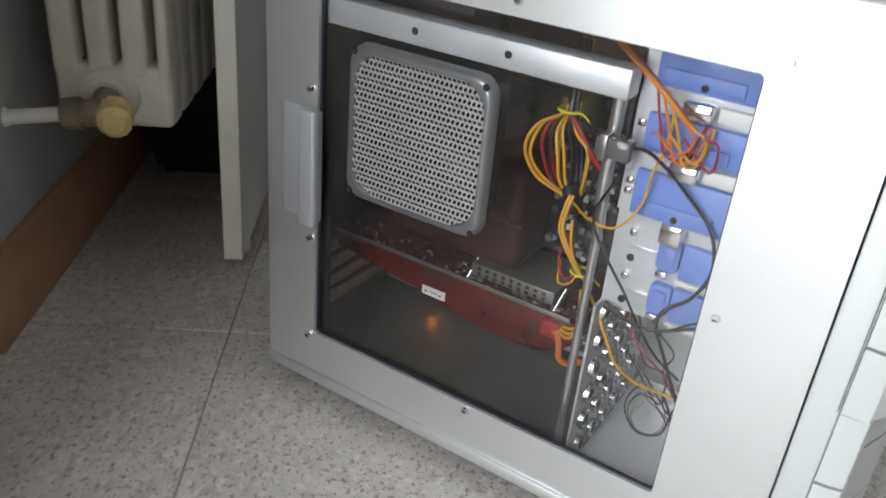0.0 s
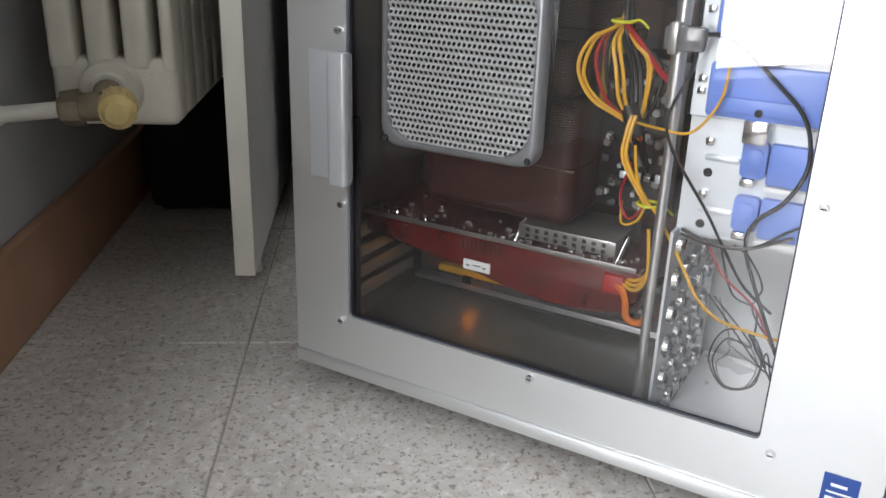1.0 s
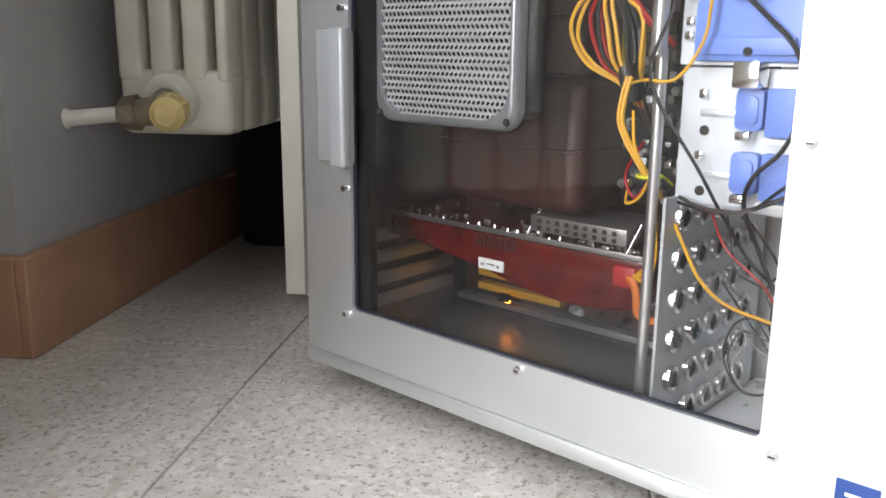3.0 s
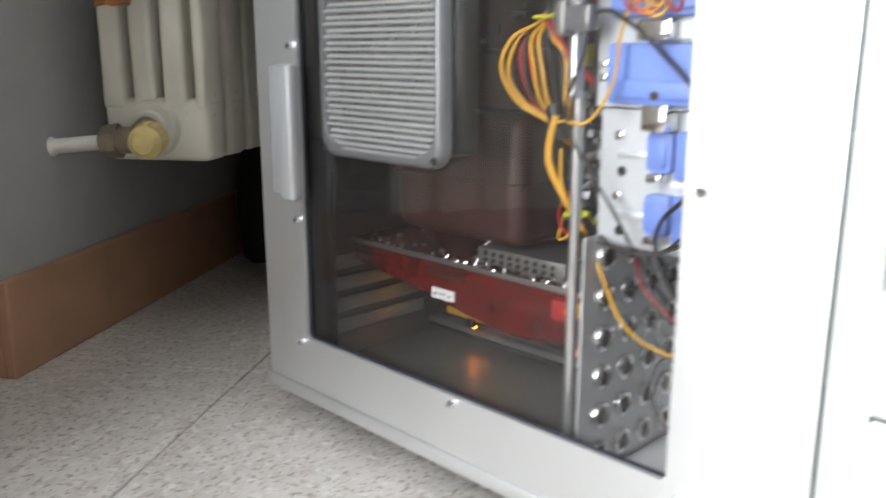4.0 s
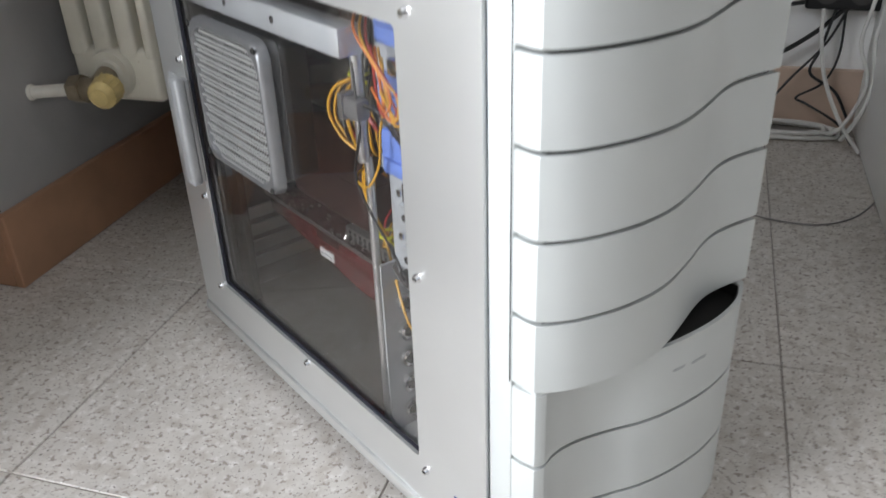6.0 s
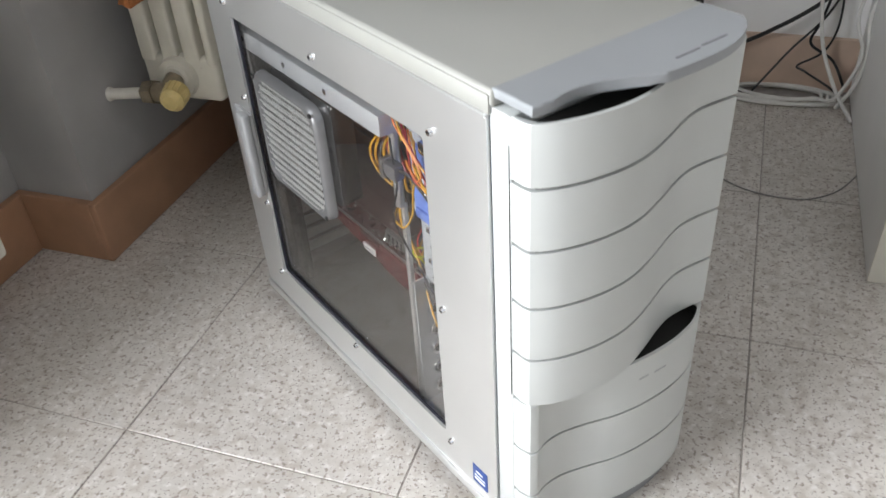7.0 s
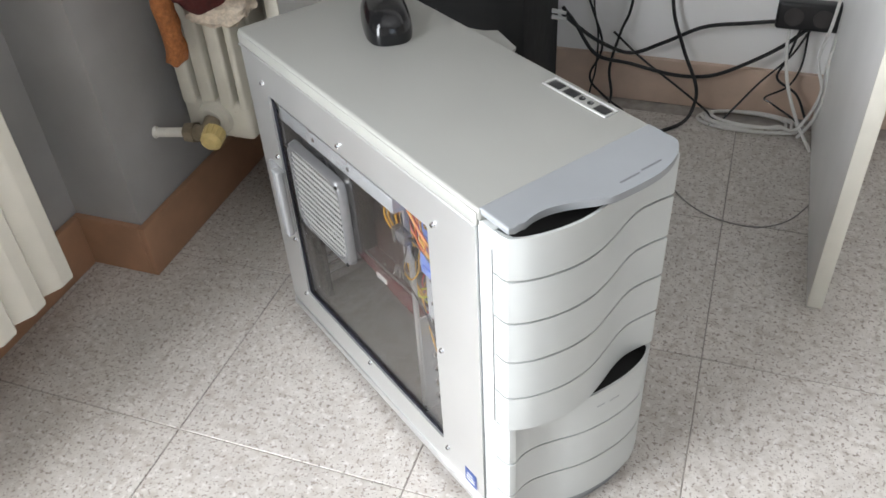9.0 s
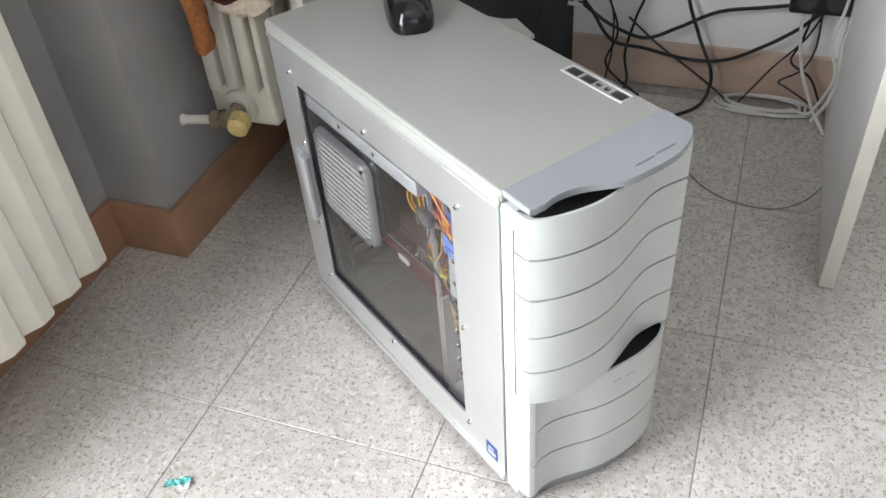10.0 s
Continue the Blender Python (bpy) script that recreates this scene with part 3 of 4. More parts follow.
for z0, z1 in ((0.289, 0.324), (0.338, 0.366), (0.385, 0.418)):
    rail = part("drive_rail", B(0.2915, 0.380, 0.033, 0.040, z0, z1, 0.0025), M["blue"], upper, "large blue plastic drive rail")
    part("rail_step", B(0.297, 0.352, 0.0305, 0.0335, z0 + 0.004, z0 + 0.014, 0.001), M["blue"], rail)
    part("rail_hole", R((0.326, 0.0296, z0 + 0.006), (0.326, 0.0312, z0 + 0.006), 0.0026), M["darkhole"], rail)
for z in (0.331, 0.375):
    part("drive_catch", B(0.315, 0.336, 0.026, 0.040, z - 0.006, z + 0.006, 0.002), M["chrome"], upper, "shiny steel catch")
    part("drive_label", B(0.338, 0.365, 0.034, 0.0395, z - 0.005, z + 0.005, 0.001), M["white"], upper)
for z in (0.312, 0.304, 0.356):
    part("cage_lug", B(0.284, 0.2895, 0.036, 0.041, z - 0.0025, z + 0.0025, 0.001), M["chrome"], upper)
for cage in (upper, lower):
    cage.location = (0.009, 0, -0.006)

# ---- boards ----
board = part("motherboard", B(-0.004, 0.262, 0.192, 0.1945, 0.052, 0.370), M["pcb"], tower, "dark red-brown motherboard with yellow slots")
for z in (0.060, 0.074, 0.088):
    part("card_slot", B(0.020, 0.118 if z < 0.08 else 0.10, 0.180, 0.192, z - 0.0035, z + 0.0035, 0.001), M["yellow"], board, "yellow expansion slot")
random.seed(4)
for k in range(46):
    x, z = random.uniform(0.0, 0.25), random.uniform(0.056, 0.36)
    s, h = random.uniform(0.003, 0.010), random.uniform(0.004, 0.016)
    if k % 3:
        part("chip", B(x, x + s * 1.6, 0.192 - h * 0.4, 0.192, z, z + s, 0.0006), M["black" if k % 2 else "tray"], board)
    else:
        part("capacitor", R((x, 0.192, z), (x, 0.192 - h, z), s * 0.42, None, 10), M["steel" if k % 2 else "black"], board)
for x in (0.190, 0.203):
    part("memory_slot", B(x, x + 0.0065, 0.140, 0.192, 0.225, 0.318, 0.001), M["slot"], board, "yellow memory slot")
part("power_socket", B(0.197, 0.264, 0.136, 0.192, 0.174, 0.302, 0.003), M["black"], board, "black power connector")
for k in range(24):
    x, z = 0.219 + 0.0105 * (k % 4) + 0.002 * math.sin(k * 1.7), 0.204 + 0.0155 * (k // 4)
    part("socket_pin", B(x, x + 0.0055, 0.1262, 0.1285, z, z + 0.006 + 0.002 * math.sin(k * 2.9), 0.0008), M["zinc" if k % 3 == 0 else "steel_dark"], board)
random.seed(21)
for k in range(70):
    x, z, h = random.uniform(0.200, 0.262), random.uniform(0.176, 0.300), random.uniform(0.002, 0.007)
    r = random.uniform(0.0020, 0.0042)
    part("capacitor", R((x, 0.1362, z), (x, 0.1362 - h, z), r, r * 0.8, 10), M[("steel_dark", "steel", "tray", "steel_dark", "tray")[k % 5]], board)
random.seed(33)
for k in range(44):
    x, z = random.uniform(0.125, 0.262), random.uniform(0.051, 0.098)
    w, h, d = random.uniform(0.003, 0.011), random.uniform(0.003, 0.008), random.uniform(0.002, 0.012)
    if k % 4 == 0:
        part("capacitor", R((x, 0.192, z), (x, 0.180, z), 0.0032, None, 10), M["steel" if k % 8 else "black"], board)
    else:
        part("chip", B(x, x + w, 0.192 - d, 0.192, z, z + h, 0.0005), M[("steel_dark", "black", "zinc")[k % 3]], board)
cooler = part("processor_cooler", B(0.057, 0.197, 0.080, 0.176, 0.166, 0.2675, 0.014, 5), M["copper"], tower, "brown-red smooth processor cooler housing")
part("cooler_top", B(0.066, 0.186, 0.090, 0.176, 0.2680, 0.314, 0.008, 3), M["copper"], cooler)
part("cooler_seam", B(0.0562, 0.1978, 0.0794, 0.174, 0.2130, 0.2165, 0.0015), M["copper"], cooler)
part("cooler_base", B(0.07, 0.15, 0.176, 0.192, 0.19, 0.28, 0.002), M["steel_dark"], cooler)

card = part("graphics_card", B(-0.006, 0.256, 0.080, 0.190, 0.1435, 0.1460), M["card_board"], tower, "dark red graphics card with glossy red shroud")
sh = bmesh.new()
prism(sh, [(-0.004, 0.1425), (-0.004, 0.124), (0.075, 0.120), (0.100, 0.113), (0.140, 0.104), (0.180, 0.099), (0.225, 0.098), (0.247, 0.105), (0.259, 0.118), (0.260, 0.1425)], 0.082, 0.186, "y", 0.004)
part("shroud", sh, M["shroud"], card, "glossy red plastic shroud")
part("card_rim", B(-0.006, 0.256, 0.0786, 0.0799, 0.1428, 0.1470, 0.0004), M["steel_dark"], card)
for k in range(18):
    x = 0.004 + 0.0138 * k + 0.004 * math.sin(k * 2.3)
    part("solder_point", R((x, 0.0802 + 0.004 * (k % 3), 0.146), (x, 0.0802 + 0.004 * (k % 3), 0.1482 + 0.0012 * (k % 2)), 0.0013, 0.0008, 8), M["chrome"], card)
part("card_label", B(0.102, 0.128, 0.0805, 0.0818, 0.1115, 0.1205), M["paper"], card, "small white paper label")
for x0, x1, z0, z1 in ((0.105, 0.108, 0.1145, 0.1165), (0.111, 0.119, 0.1158, 0.1168), (0.121, 0.124, 0.1145, 0.1162)):
    part("label_bar", B(x0, x1, 0.0800, 0.0806, z0, z1), M["print"], card)
hs = part("heat_spreader", B(0.151, 0.236, 0.084, 0.150, 0.1500, 0.1630, 0.001), M["steel_dark"], card, "grey metal plate with slots")
for i in range(9):
    for z in (0.1535, 0.1588):
        part("spreader_slot", B(0.158 + 0.0083 * i, 0.1615 + 0.0083 * i, 0.0834, 0.0842, z - 0.0016, z + 0.0016), M["darkhole"], hs)
for x, y in ((0.149, 0.083), (0.238, 0.083)):
    part("spreader_clip", R((x, y, 0.146), (x + 0.004, y + 0.012, 0.166), 0.0022), M["chrome"], hs)
random.seed(9)
for k in range(64):
    x, y = random.uniform(0.0, 0.25), random.uniform(0.082, 0.10 if k % 2 else 0.18)
    s = random.uniform(0.0015, 0.004)
    part("card_component", B(x, x + s * 1.5, y, y + s, 0.146, 0.146 + s, 0.0004), M["chrome" if k % 3 == 0 else "steel_dark"], card)
for k in range(10):
    part("card_contact", B(0.098 + 0.0042 * k, 0.1002 + 0.0042 * k, 0.0812, 0.0822, 0.130, 0.1395), M["copper"], card)
part("card_plug", B(0.230, 0.248, 0.077, 0.096, 0.122, 0.138, 0.002), M["red"], card, "red power plug")
part("indicator_led", B(0.056, 0.061, 0.1765, 0.1805, 0.0498, 0.0520, 0.0005), M["led"], tower, "glowing orange indicator light")
for k in range(4):
    z = 0.055 + 0.0205 * k
    part("slot_cover", B(-0.0115, -0.0075, 0.055, 0.175, z, z + 0.0135, 0.001), M["steel"], tower, "bright steel slot cover")
part("rear_bracket", B(-0.0108, 0.0155, 0.040, 0.048, 0.031, 0.240, 0.001), M["tray"], tower, "dark rear fan bracket")
part("rear_frame", B(-0.0115, 0.010, 0.0075, 0.011, 0.03, 0.37, 0.001), M["tray"], tower)

# added block that hides the LED itself, leaving its reflection below
part("added_led_blocker", B(0.0535, 0.0640, 0.1715, 0.1755, 0.0522, 0.0600, 0.0006), M["black"], tower)

# ---- cables inside ----
def wire(material, pts, r=0.0014, label="", name="cable"):
    return part(name, T(pts, r, 6, 6), M[material], tower, label)


random.seed(12)
loops = [("yellow", -0.036, 0.296), ("yellow", -0.033, 0.292), ("red", -0.026, 0.300), ("red", -0.021, 0.303), ("yellow", -0.008, 0.298), ("yellow", -0.004, 0.296), ("black", 0.000, 0.300), ("yellow", 0.011, 0.302), ("black", -0.014, 0.292), ("yellow", 0.015, 0.304), ("black", 0.022, 0.300)]
for i, (c, dx, z) in enumerate(loops):
    y = 0.052 + 0.004 * (i % 4)
    wire(c, [(0.222 + 0.002 * (i % 5), 0.09, 0.385), (0.229, 0.066 + 0.001 * i, 0.338), (0.233 + dx * 0.6, y, 0.322), (0.241 + dx, y - 0.004, z + 0.006), (0.243 + dx * 0.75, y, 0.280), (0.246 + dx * 0.2, 0.061 + 0.001 * i, 0.266), (0.246 + 0.002 * (i % 3), 0.070, 0.252), (0.240, 0.10, 0.238), (0.232, 0.135, 0.232)], 0.0015)
wire("red", [(0.232, 0.062, 0.334), (0.246, 0.056, 0.322), (0.262, 0.052, 0.306), (0.276, 0.060, 0.292)], 0.0022, "thick red cable")
part("tape_wrap", T([(0.241, 0.060, 0.278), (0.245, 0.060, 0.268), (0.247, 0.062, 0.256)], 0.0066, 12, 6), M["black"], tower, "black tape round the cable bundle")
for d in (0.0, 0.0028):
    wire("yellow", [(0.246 + d, 0.055, 0.272), (0.244 + d, 0.052, 0.258), (0.243 + d, 0.052, 0.243), (0.249 + d, 0.052, 0.230), (0.257 + d, 0.052, 0.219), (0.264 + d, 0.055, 0.207)], 0.0015)
for dx, dy in ((0, 0), (0.003, 0.002), (-0.003, 0.003)):
    wire("black", [(0.226 + dx, 0.085, 0.385), (0.232 + dx, 0.064 + dy, 0.332), (0.240 + dx, 0.070 + dy, 0.300), (0.247 + dx, 0.068 + dy, 0.255), (0.244, 0.12, 0.215)], 0.0022)
for x, z, y in ((0.230, 0.335, 0.064), (0.265, 0.208, 0.058)):
    tie = bmesh.new()
    tube(tie, [(x + 0.008 * math.cos(a), y + 0.008 * math.sin(a), z) for a in [2 * math.pi * k / 10 for k in range(11)]], 0.0013, 6, 2)
    tube(tie, [(x + 0.006, y - 0.005, z), (x + 0.014, y - 0.008, z + 0.002), (x + 0.020, y - 0.006, z - 0.003)], 0.0009, 6, 4)
    part("cable_tie", tie, M["tie"], tower, "lime-yellow cable tie")
wire("yellow", [(0.250, 0.058, 0.250), (0.256, 0.052, 0.228), (0.265, 0.052, 0.211), (0.273, 0.050, 0.205), (0.291, 0.044, 0.184), (0.303, 0.041, 0.166), (0.314, 0.040, 0.150), (0.328, 0.045, 0.137), (0.346, 0.055, 0.129), (0.368, 0.062, 0.124)], 0.0012)
wire("yellow", [(0.262, 0.064, 0.206), (0.256, 0.062, 0.192), (0.244, 0.066, 0.187), (0.238, 0.08, 0.200)], 0.0011)
wire("red", [(0.262, 0.066, 0.206), (0.248, 0.070, 0.190), (0.238, 0.074, 0.205), (0.236, 0.10, 0.225)], 0.0011)
wire("yellow", [(0.3200, 0.026, 0.3740), (0.3200, 0.026, 0.3440), (0.3150, 0.024, 0.3210), (0.3120, 0.023, 0.2950), (0.2970, 0.022, 0.2730), (0.2747, 0.026, 0.2715), (0.252, 0.05, 0.268)], 0.0010)
wire("black", [(0.2916, 0.020, 0.3663), (0.2930, 0.020, 0.3440), (0.2930, 0.021, 0.3150), (0.2803, 0.022, 0.2815), (0.2860, 0.024, 0.2584), (0.3110, 0.030, 0.2210), (0.3250, 0.034, 0.1970), (0.3410, 0.05, 0.1640), (0.3610, 0.06, 0.1440)], 0.0011)
wire("black", [(0.2950, 0.022, 0.3350), (0.3090, 0.024, 0.3350), (0.3270, 0.026, 0.3240), (0.3450, 0.028, 0.3080), (0.3600, 0.028, 0.2940), (0.3680, 0.026, 0.2790), (0.3700, 0.026, 0.2580), (0.3600, 0.028, 0.2350), (0.3450, 0.030, 0.2190), (0.3400, 0.034, 0.2000), (0.3490, 0.05, 0.1640), (0.3690, 0.06, 0.1140)], 0.0015)
wire("black", [(0.2950, 0.040, 0.1970), (0.3190, 0.034, 0.1950), (0.3450, 0.030, 0.2000), (0.3650, 0.026, 0.2160), (0.3810, 0.03, 0.2260)], 0.0010)
wire("tray", [(0.2950, 0.042, 0.2000), (0.3130, 0.034, 0.1970), (0.3390, 0.030, 0.1980), (0.3690, 0.03, 0.2120)], 0.0014)
for i, (c, h) in enumerate((("red", 0.012), ("black", 0.0), ("black", 0.028))):
    wire(c, [(0.3090 + 0.01 * i, 0.06, 0.1890), (0.3270 + 0.008 * i, 0.045, 0.1590 + h), (0.3510, 0.05 + 0.01 * i, 0.1440 + h * 0.5), (0.3610 - 0.006 * i, 0.06, 0.1140 + h), (0.3750, 0.07, 0.0940 + h * 0.4)], 0.0008)
for i, c in enumerate(("black", "tray", "pipe_grey")):
    ring = [(0.343 + (0.020 - 0.003 * i) * math.cos(1.1 * k + i), 0.058 + 0.003 * i + 0.002 * k, 0.100 - 0.004 * i + (0.027 - 0.004 * i) * math.sin(1.1 * k + i)) for k in range(7)]
    wire(c, [(0.3150 + 0.004 * i, 0.07, 0.1440)] + ring + [(0.370, 0.075, 0.075 + 0.006 * i)], 0.0007)
wire("orange", [(0.240, 0.080, 0.131), (0.247, 0.078, 0.128), (0.251, 0.077, 0.119), (0.253, 0.077, 0.106), (0.260, 0.080, 0.101), (0.270, 0.088, 0.103)], 0.0030, "thick orange cable")
for d in (0, 0.003, 0.006):
    wire("yellow", [(0.246, 0.079 + d, 0.133 + d * 0.4), (0.256, 0.074 + d, 0.131 + d), (0.264, 0.070 + d, 0.138 + d), (0.268, 0.068, 0.155), (0.264, 0.07, 0.185)], 0.0015)
for i in range(3):
    wire(("red", "orange", "yellow")[i], [(0.3050 + 0.004 * i, 0.028, 0.3790), (0.3130 + 0.006 * i, 0.024, 0.3560), (0.3210 + 0.007 * i, 0.022, 0.3370 - 0.002 * i), (0.3350 + 0.005 * i, 0.024, 0.3380), (0.3430 + 0.003 * i, 0.026, 0.3620)], 0.0010)
for i in range(3):
    wire(("orange", "yellow", "red")[i], [(0.262 + 0.004 * i, 0.05, 0.398), (0.2940 + 0.008 * i, 0.022, 0.3900 - 0.004 * i), (0.3230 + 0.010 * i, 0.018, 0.3700 - 0.006 * i), (0.3390 + 0.008 * i, 0.018, 0.3540), (0.3290 + 0.012 * i, 0.02, 0.3400 - 0.003 * i), (0.3110 + 0.01 * i, 0.022, 0.3520)], 0.0010)
conn = part("power_connector", B(0.272, 0.299, 0.016, 0.028, 0.324, 0.340, 0.003), M["clear"], tower, "clear plastic cable connector tied to the upright")
part("connector_ribs", B(0.276, 0.282, 0.0145, 0.0295, 0.322, 0.342, 0.001), M["steel_dark"], conn)

# ---- radiators ----
radiator = thing("cast_iron_radiator", "cream enamelled cast-iron radiator beside the wall", "radiator", RM @ pose(-0.010, 0, -0.011))


column_mesh = mesh_of("column", B(-0.0128, 0.0128, 0.168, 0.214, 0.262, 0.415, 0.005, 3), M["radiator"], True)
edge_mesh = mesh_of("column", B(-0.0062, 0.0062, 0.168, 0.214, 0.262, 0.415, 0.004, 3), M["radiator"], True)
base_mesh = mesh_of("section", B(-0.249, -0.130, 0.169, 0.213, 0.208, 0.274, 0.008, 3), M["radiator"], True)
head_mesh = mesh_of("section_head", B(-0.245, -0.133, 0.169, 0.213, 0.400, 0.440, 0.012, 3), M["radiator"], True)
for k in range(10):
    base = new("section", base_mesh)
    base.parent, base.location = radiator, (0, 0.054 * k, 0)
    head = new("section_head", head_mesh)
    head.parent = base
    for u, me in ((-0.2362, column_mesh), (-0.2012, column_mesh), (-0.1662, column_mesh), (-0.1372, edge_mesh)):
        col = new("column", me)
        col.parent, col.location = base, (u, 0, 0)
part("hub", R((-0.190, 0.22, 0.240), (-0.190, 0.76, 0.240), 0.018, None, 14), M["radiator"], radiator)
part("bush", rod(R((-0.193, 0.1695, 0.243), (-0.193, 0.161, 0.243), 0.031, 0.028, 28), (-0.193, 0.161, 0.243), (-0.193, 0.158, 0.243), 0.020, 0.017, 20), M["radiator"], radiator)
valve = thing("radiator_valve", "tarnished brass radiator valve with yellowed plastic knob", "valve", RM)
vb = rod(bmesh.new(), (-0.203, 0.158, 0.232), (-0.201, 0.134, 0.225), 0.014, 0.013, 16)
rod(vb, (-0.192, 0.136, 0.224), (-0.222, 0.136, 0.222), 0.014, 0.0135, 16)
rod(vb, (-0.222, 0.136, 0.222), (-0.239, 0.135, 0.2205), 0.018, 0.0165, 6)
rod(vb, (-0.239, 0.135, 0.2205), (-0.243, 0.1345, 0.2202), 0.0115, 0.0105, 14)
part("valve_body", vb, M["brass"], valve)
kb = rod(bmesh.new(), (-0.190, 0.139, 0.2240), (-0.1845, 0.117, 0.2222), 0.0185, 0.0170, 14)
rod(kb, (-0.1845, 0.117, 0.2222), (-0.1835, 0.110, 0.2216), 0.0170, 0.0105, 14)
knob = part("knob", kb, M["valve_knob"], valve, "yellowed ribbed plastic knob")
for k in range(14):
    a = 2 * math.pi * k / 14
    du, dz = 0.0180 * math.cos(a), 0.0180 * math.sin(a)
    part("knob_rib", R((-0.190 + du, 0.137, 0.224 + dz), (-0.185 + du * 0.93, 0.1185, 0.2223 + dz * 0.93), 0.0016, 0.0012, 6), M["valve_knob"], knob)
pipe = thing("heating_pipe", "short white painted heating pipe entering the wall", "pipe", RM)
part("pipe", rod(bmesh.new(), (-0.238, 0.1348, 0.2205), (-0.299, 0.129, 0.2145), 0.0078, None, 14), M["pipe"], pipe)
part("wall_collar", rod(bmesh.new(), (-0.2965, 0.1293, 0.2148), (-0.2925, 0.1297, 0.2152), 0.0105, 0.0085, 16), M["pipe"], pipe)

rad2 = thing("panel_radiator", "white ribbed radiator mounted above the floor in the niche", "radiator", RM)
el = prism(bmesh.new(), [(-0.40, -0.0585), (-0.322, -0.0585), (-0.318, -0.056), (-0.3025, -0.029), (-0.3015, -0.026), (-0.3015, -0.004), (-0.305, 0.0), (-0.40, 0.0)], 0.115, 0.72, "z", 0.004)
e0 = part("element", el, M["radiator_white"], rad2, smooth=False, m=pose(0, -0.119, 0))
for k in range(1, 9):
    ob = new("element", e0.data)
    ob.parent = rad2
    ob.location = (0, -0.119 - 0.0605 * k, 0)
part("rear_bracket", B(-0.426, -0.395, -0.60, -0.08, 0.15, 0.17), M["radiator_white"], rad2)
part("drain_plug", R((-0.375, -0.112, 0.145), (-0.375, -0.070, 0.145), 0.013, 0.010, 10), M["brass"], rad2, "tarnished brass end plug")

# ---- desk ----
desk = thing("desk", "white laminate desk with cream edging standing against the wall", "desk", RM)
for u0, v0, z0 in ((-0.103, 0.218, 0.016), (0.7325, 0.236, 0.002), (1.62, 0.236, 0.002)):
    side = part("side_panel", B(u0, u0 + 0.0215, v0, 0.785, z0, 0.715), M["board"], desk, "white laminate side panel")
    part("edging", B(u0 - 0.0004, u0 + 0.0219, v0 - 0.003, v0, z0, 0.715, 0.001), M["board_edge"], side, "cream edge strip")
for v in (0.27, 0.74):
    part("glide", R((-0.089, v, 0.018), (-0.089, v, 0), 0.008), M["board_edge"], desk)
part("tabletop", B(-0.12, 1.66, 0.19, 0.785, 0.715, 0.740, 0.002), M["board"], desk)

# ---- things under the desk ----
sub = thing("loudspeaker_box", "matt black box standing on the floor under the desk", "speaker", RM)
part("body", B(-0.05, 0.228, 0.46, 0.72, 0.006, 0.46, 0.004), M["matt_black"], sub)
for u in (-0.02, 0.20):
    for v in (0.49, 0.69):
        part("foot", R((u, v, 0.007), (u, v, 0), 0.012), M["black"], sub)
for z in (0.318, 0.330):
    part("plug", rod(bmesh.new(), (0.229, 0.66, z - 0.09), (0.256, 0.66, z - 0.092), 0.0045, 0.0035, 10), M["white"], sub, "pale pink and white plug")

bag = bmesh.new()
bmesh.ops.create_icosphere(bag, subdivisions=4, radius=1)
for v in bag.verts:
    d = v.co.normalized()
    f = 1 + 0.05 * noise.noise(d * 3) + 0.02 * noise.noise(d * 11)
    sx, sy = math.copysign(abs(d.x) ** 0.4, d.x), math.copysign(abs(d.y) ** 0.6, d.y)
    v.co = Vector((-0.194 + 0.083 * sx * f, 0.620 + 0.140 * sy * f, max(0.0, 0.080 + 0.118 * math.copysign(abs(d.z) ** 0.6, d.z) * f)))
sack = thing("cloth_bag", "limp black cloth bag standing under the radiator", "bag", RM)
part("body", bag, M["bag"], sack)
for u in (-0.225, -0.165):
    part("strap", T([(u, 0.56, 0.190), (u, 0.545, 0.205), (u + 0.004, 0.60, 0.207), (u, 0.66, 0.203), (u, 0.67, 0.188)], 0.004), M["bag"], sack)

strip = thing("power_strip", "black power strip fixed low on the wall", "power strip", RM)
part("body", B(0.625, 0.738, 0.758, 0.787, 0.200, 0.252, 0.006, 3), M["black"], strip)
for u in (0.655, 0.705):
    part("socket", R((u, 0.757, 0.226), (u, 0.7595, 0.226), 0.017, None, 20), M["tray"], strip)


def cord(label, material, pts, r, n=8):
    ob = new("cable", mesh_of("cable", T(pts, r, n, 8), M[material], True))
    ob.matrix_world = RM
    return tagged(ob, label, "cable", "cables under the desk")


cord("thick black power cable looping along the wall", "black", [(0.250, 0.66, 0.235), (0.272, 0.69, 0.200), (0.31, 0.735, 0.150), (0.368, 0.765, 0.118), (0.43, 0.77, 0.145), (0.501, 0.772, 0.184), (0.58, 0.772, 0.200), (0.645, 0.772, 0.212)], 0.0037)
cord("thick black power cable sagging along the wall", "black", [(0.250, 0.66, 0.248), (0.270, 0.68, 0.21), (0.31, 0.70, 0.14), (0.37, 0.755, 0.100), (0.459, 0.765, 0.080), (0.53, 0.765, 0.088), (0.597, 0.765, 0.126), (0.65, 0.768, 0.165), (0.688, 0.77, 0.205)], 0.0037)
cord("black cable hanging down the wall onto the floor", "black", [(0.43, 0.775, 0.715), (0.432, 0.775, 0.40), (0.437, 0.772, 0.234), (0.47, 0.76, 0.140), (0.503, 0.745, 0.075), (0.506, 0.735, 0.035), (0.490, 0.712, 0.006), (0.44, 0.66, 0.005), (0.36, 0.60, 0.005)], 0.0036)
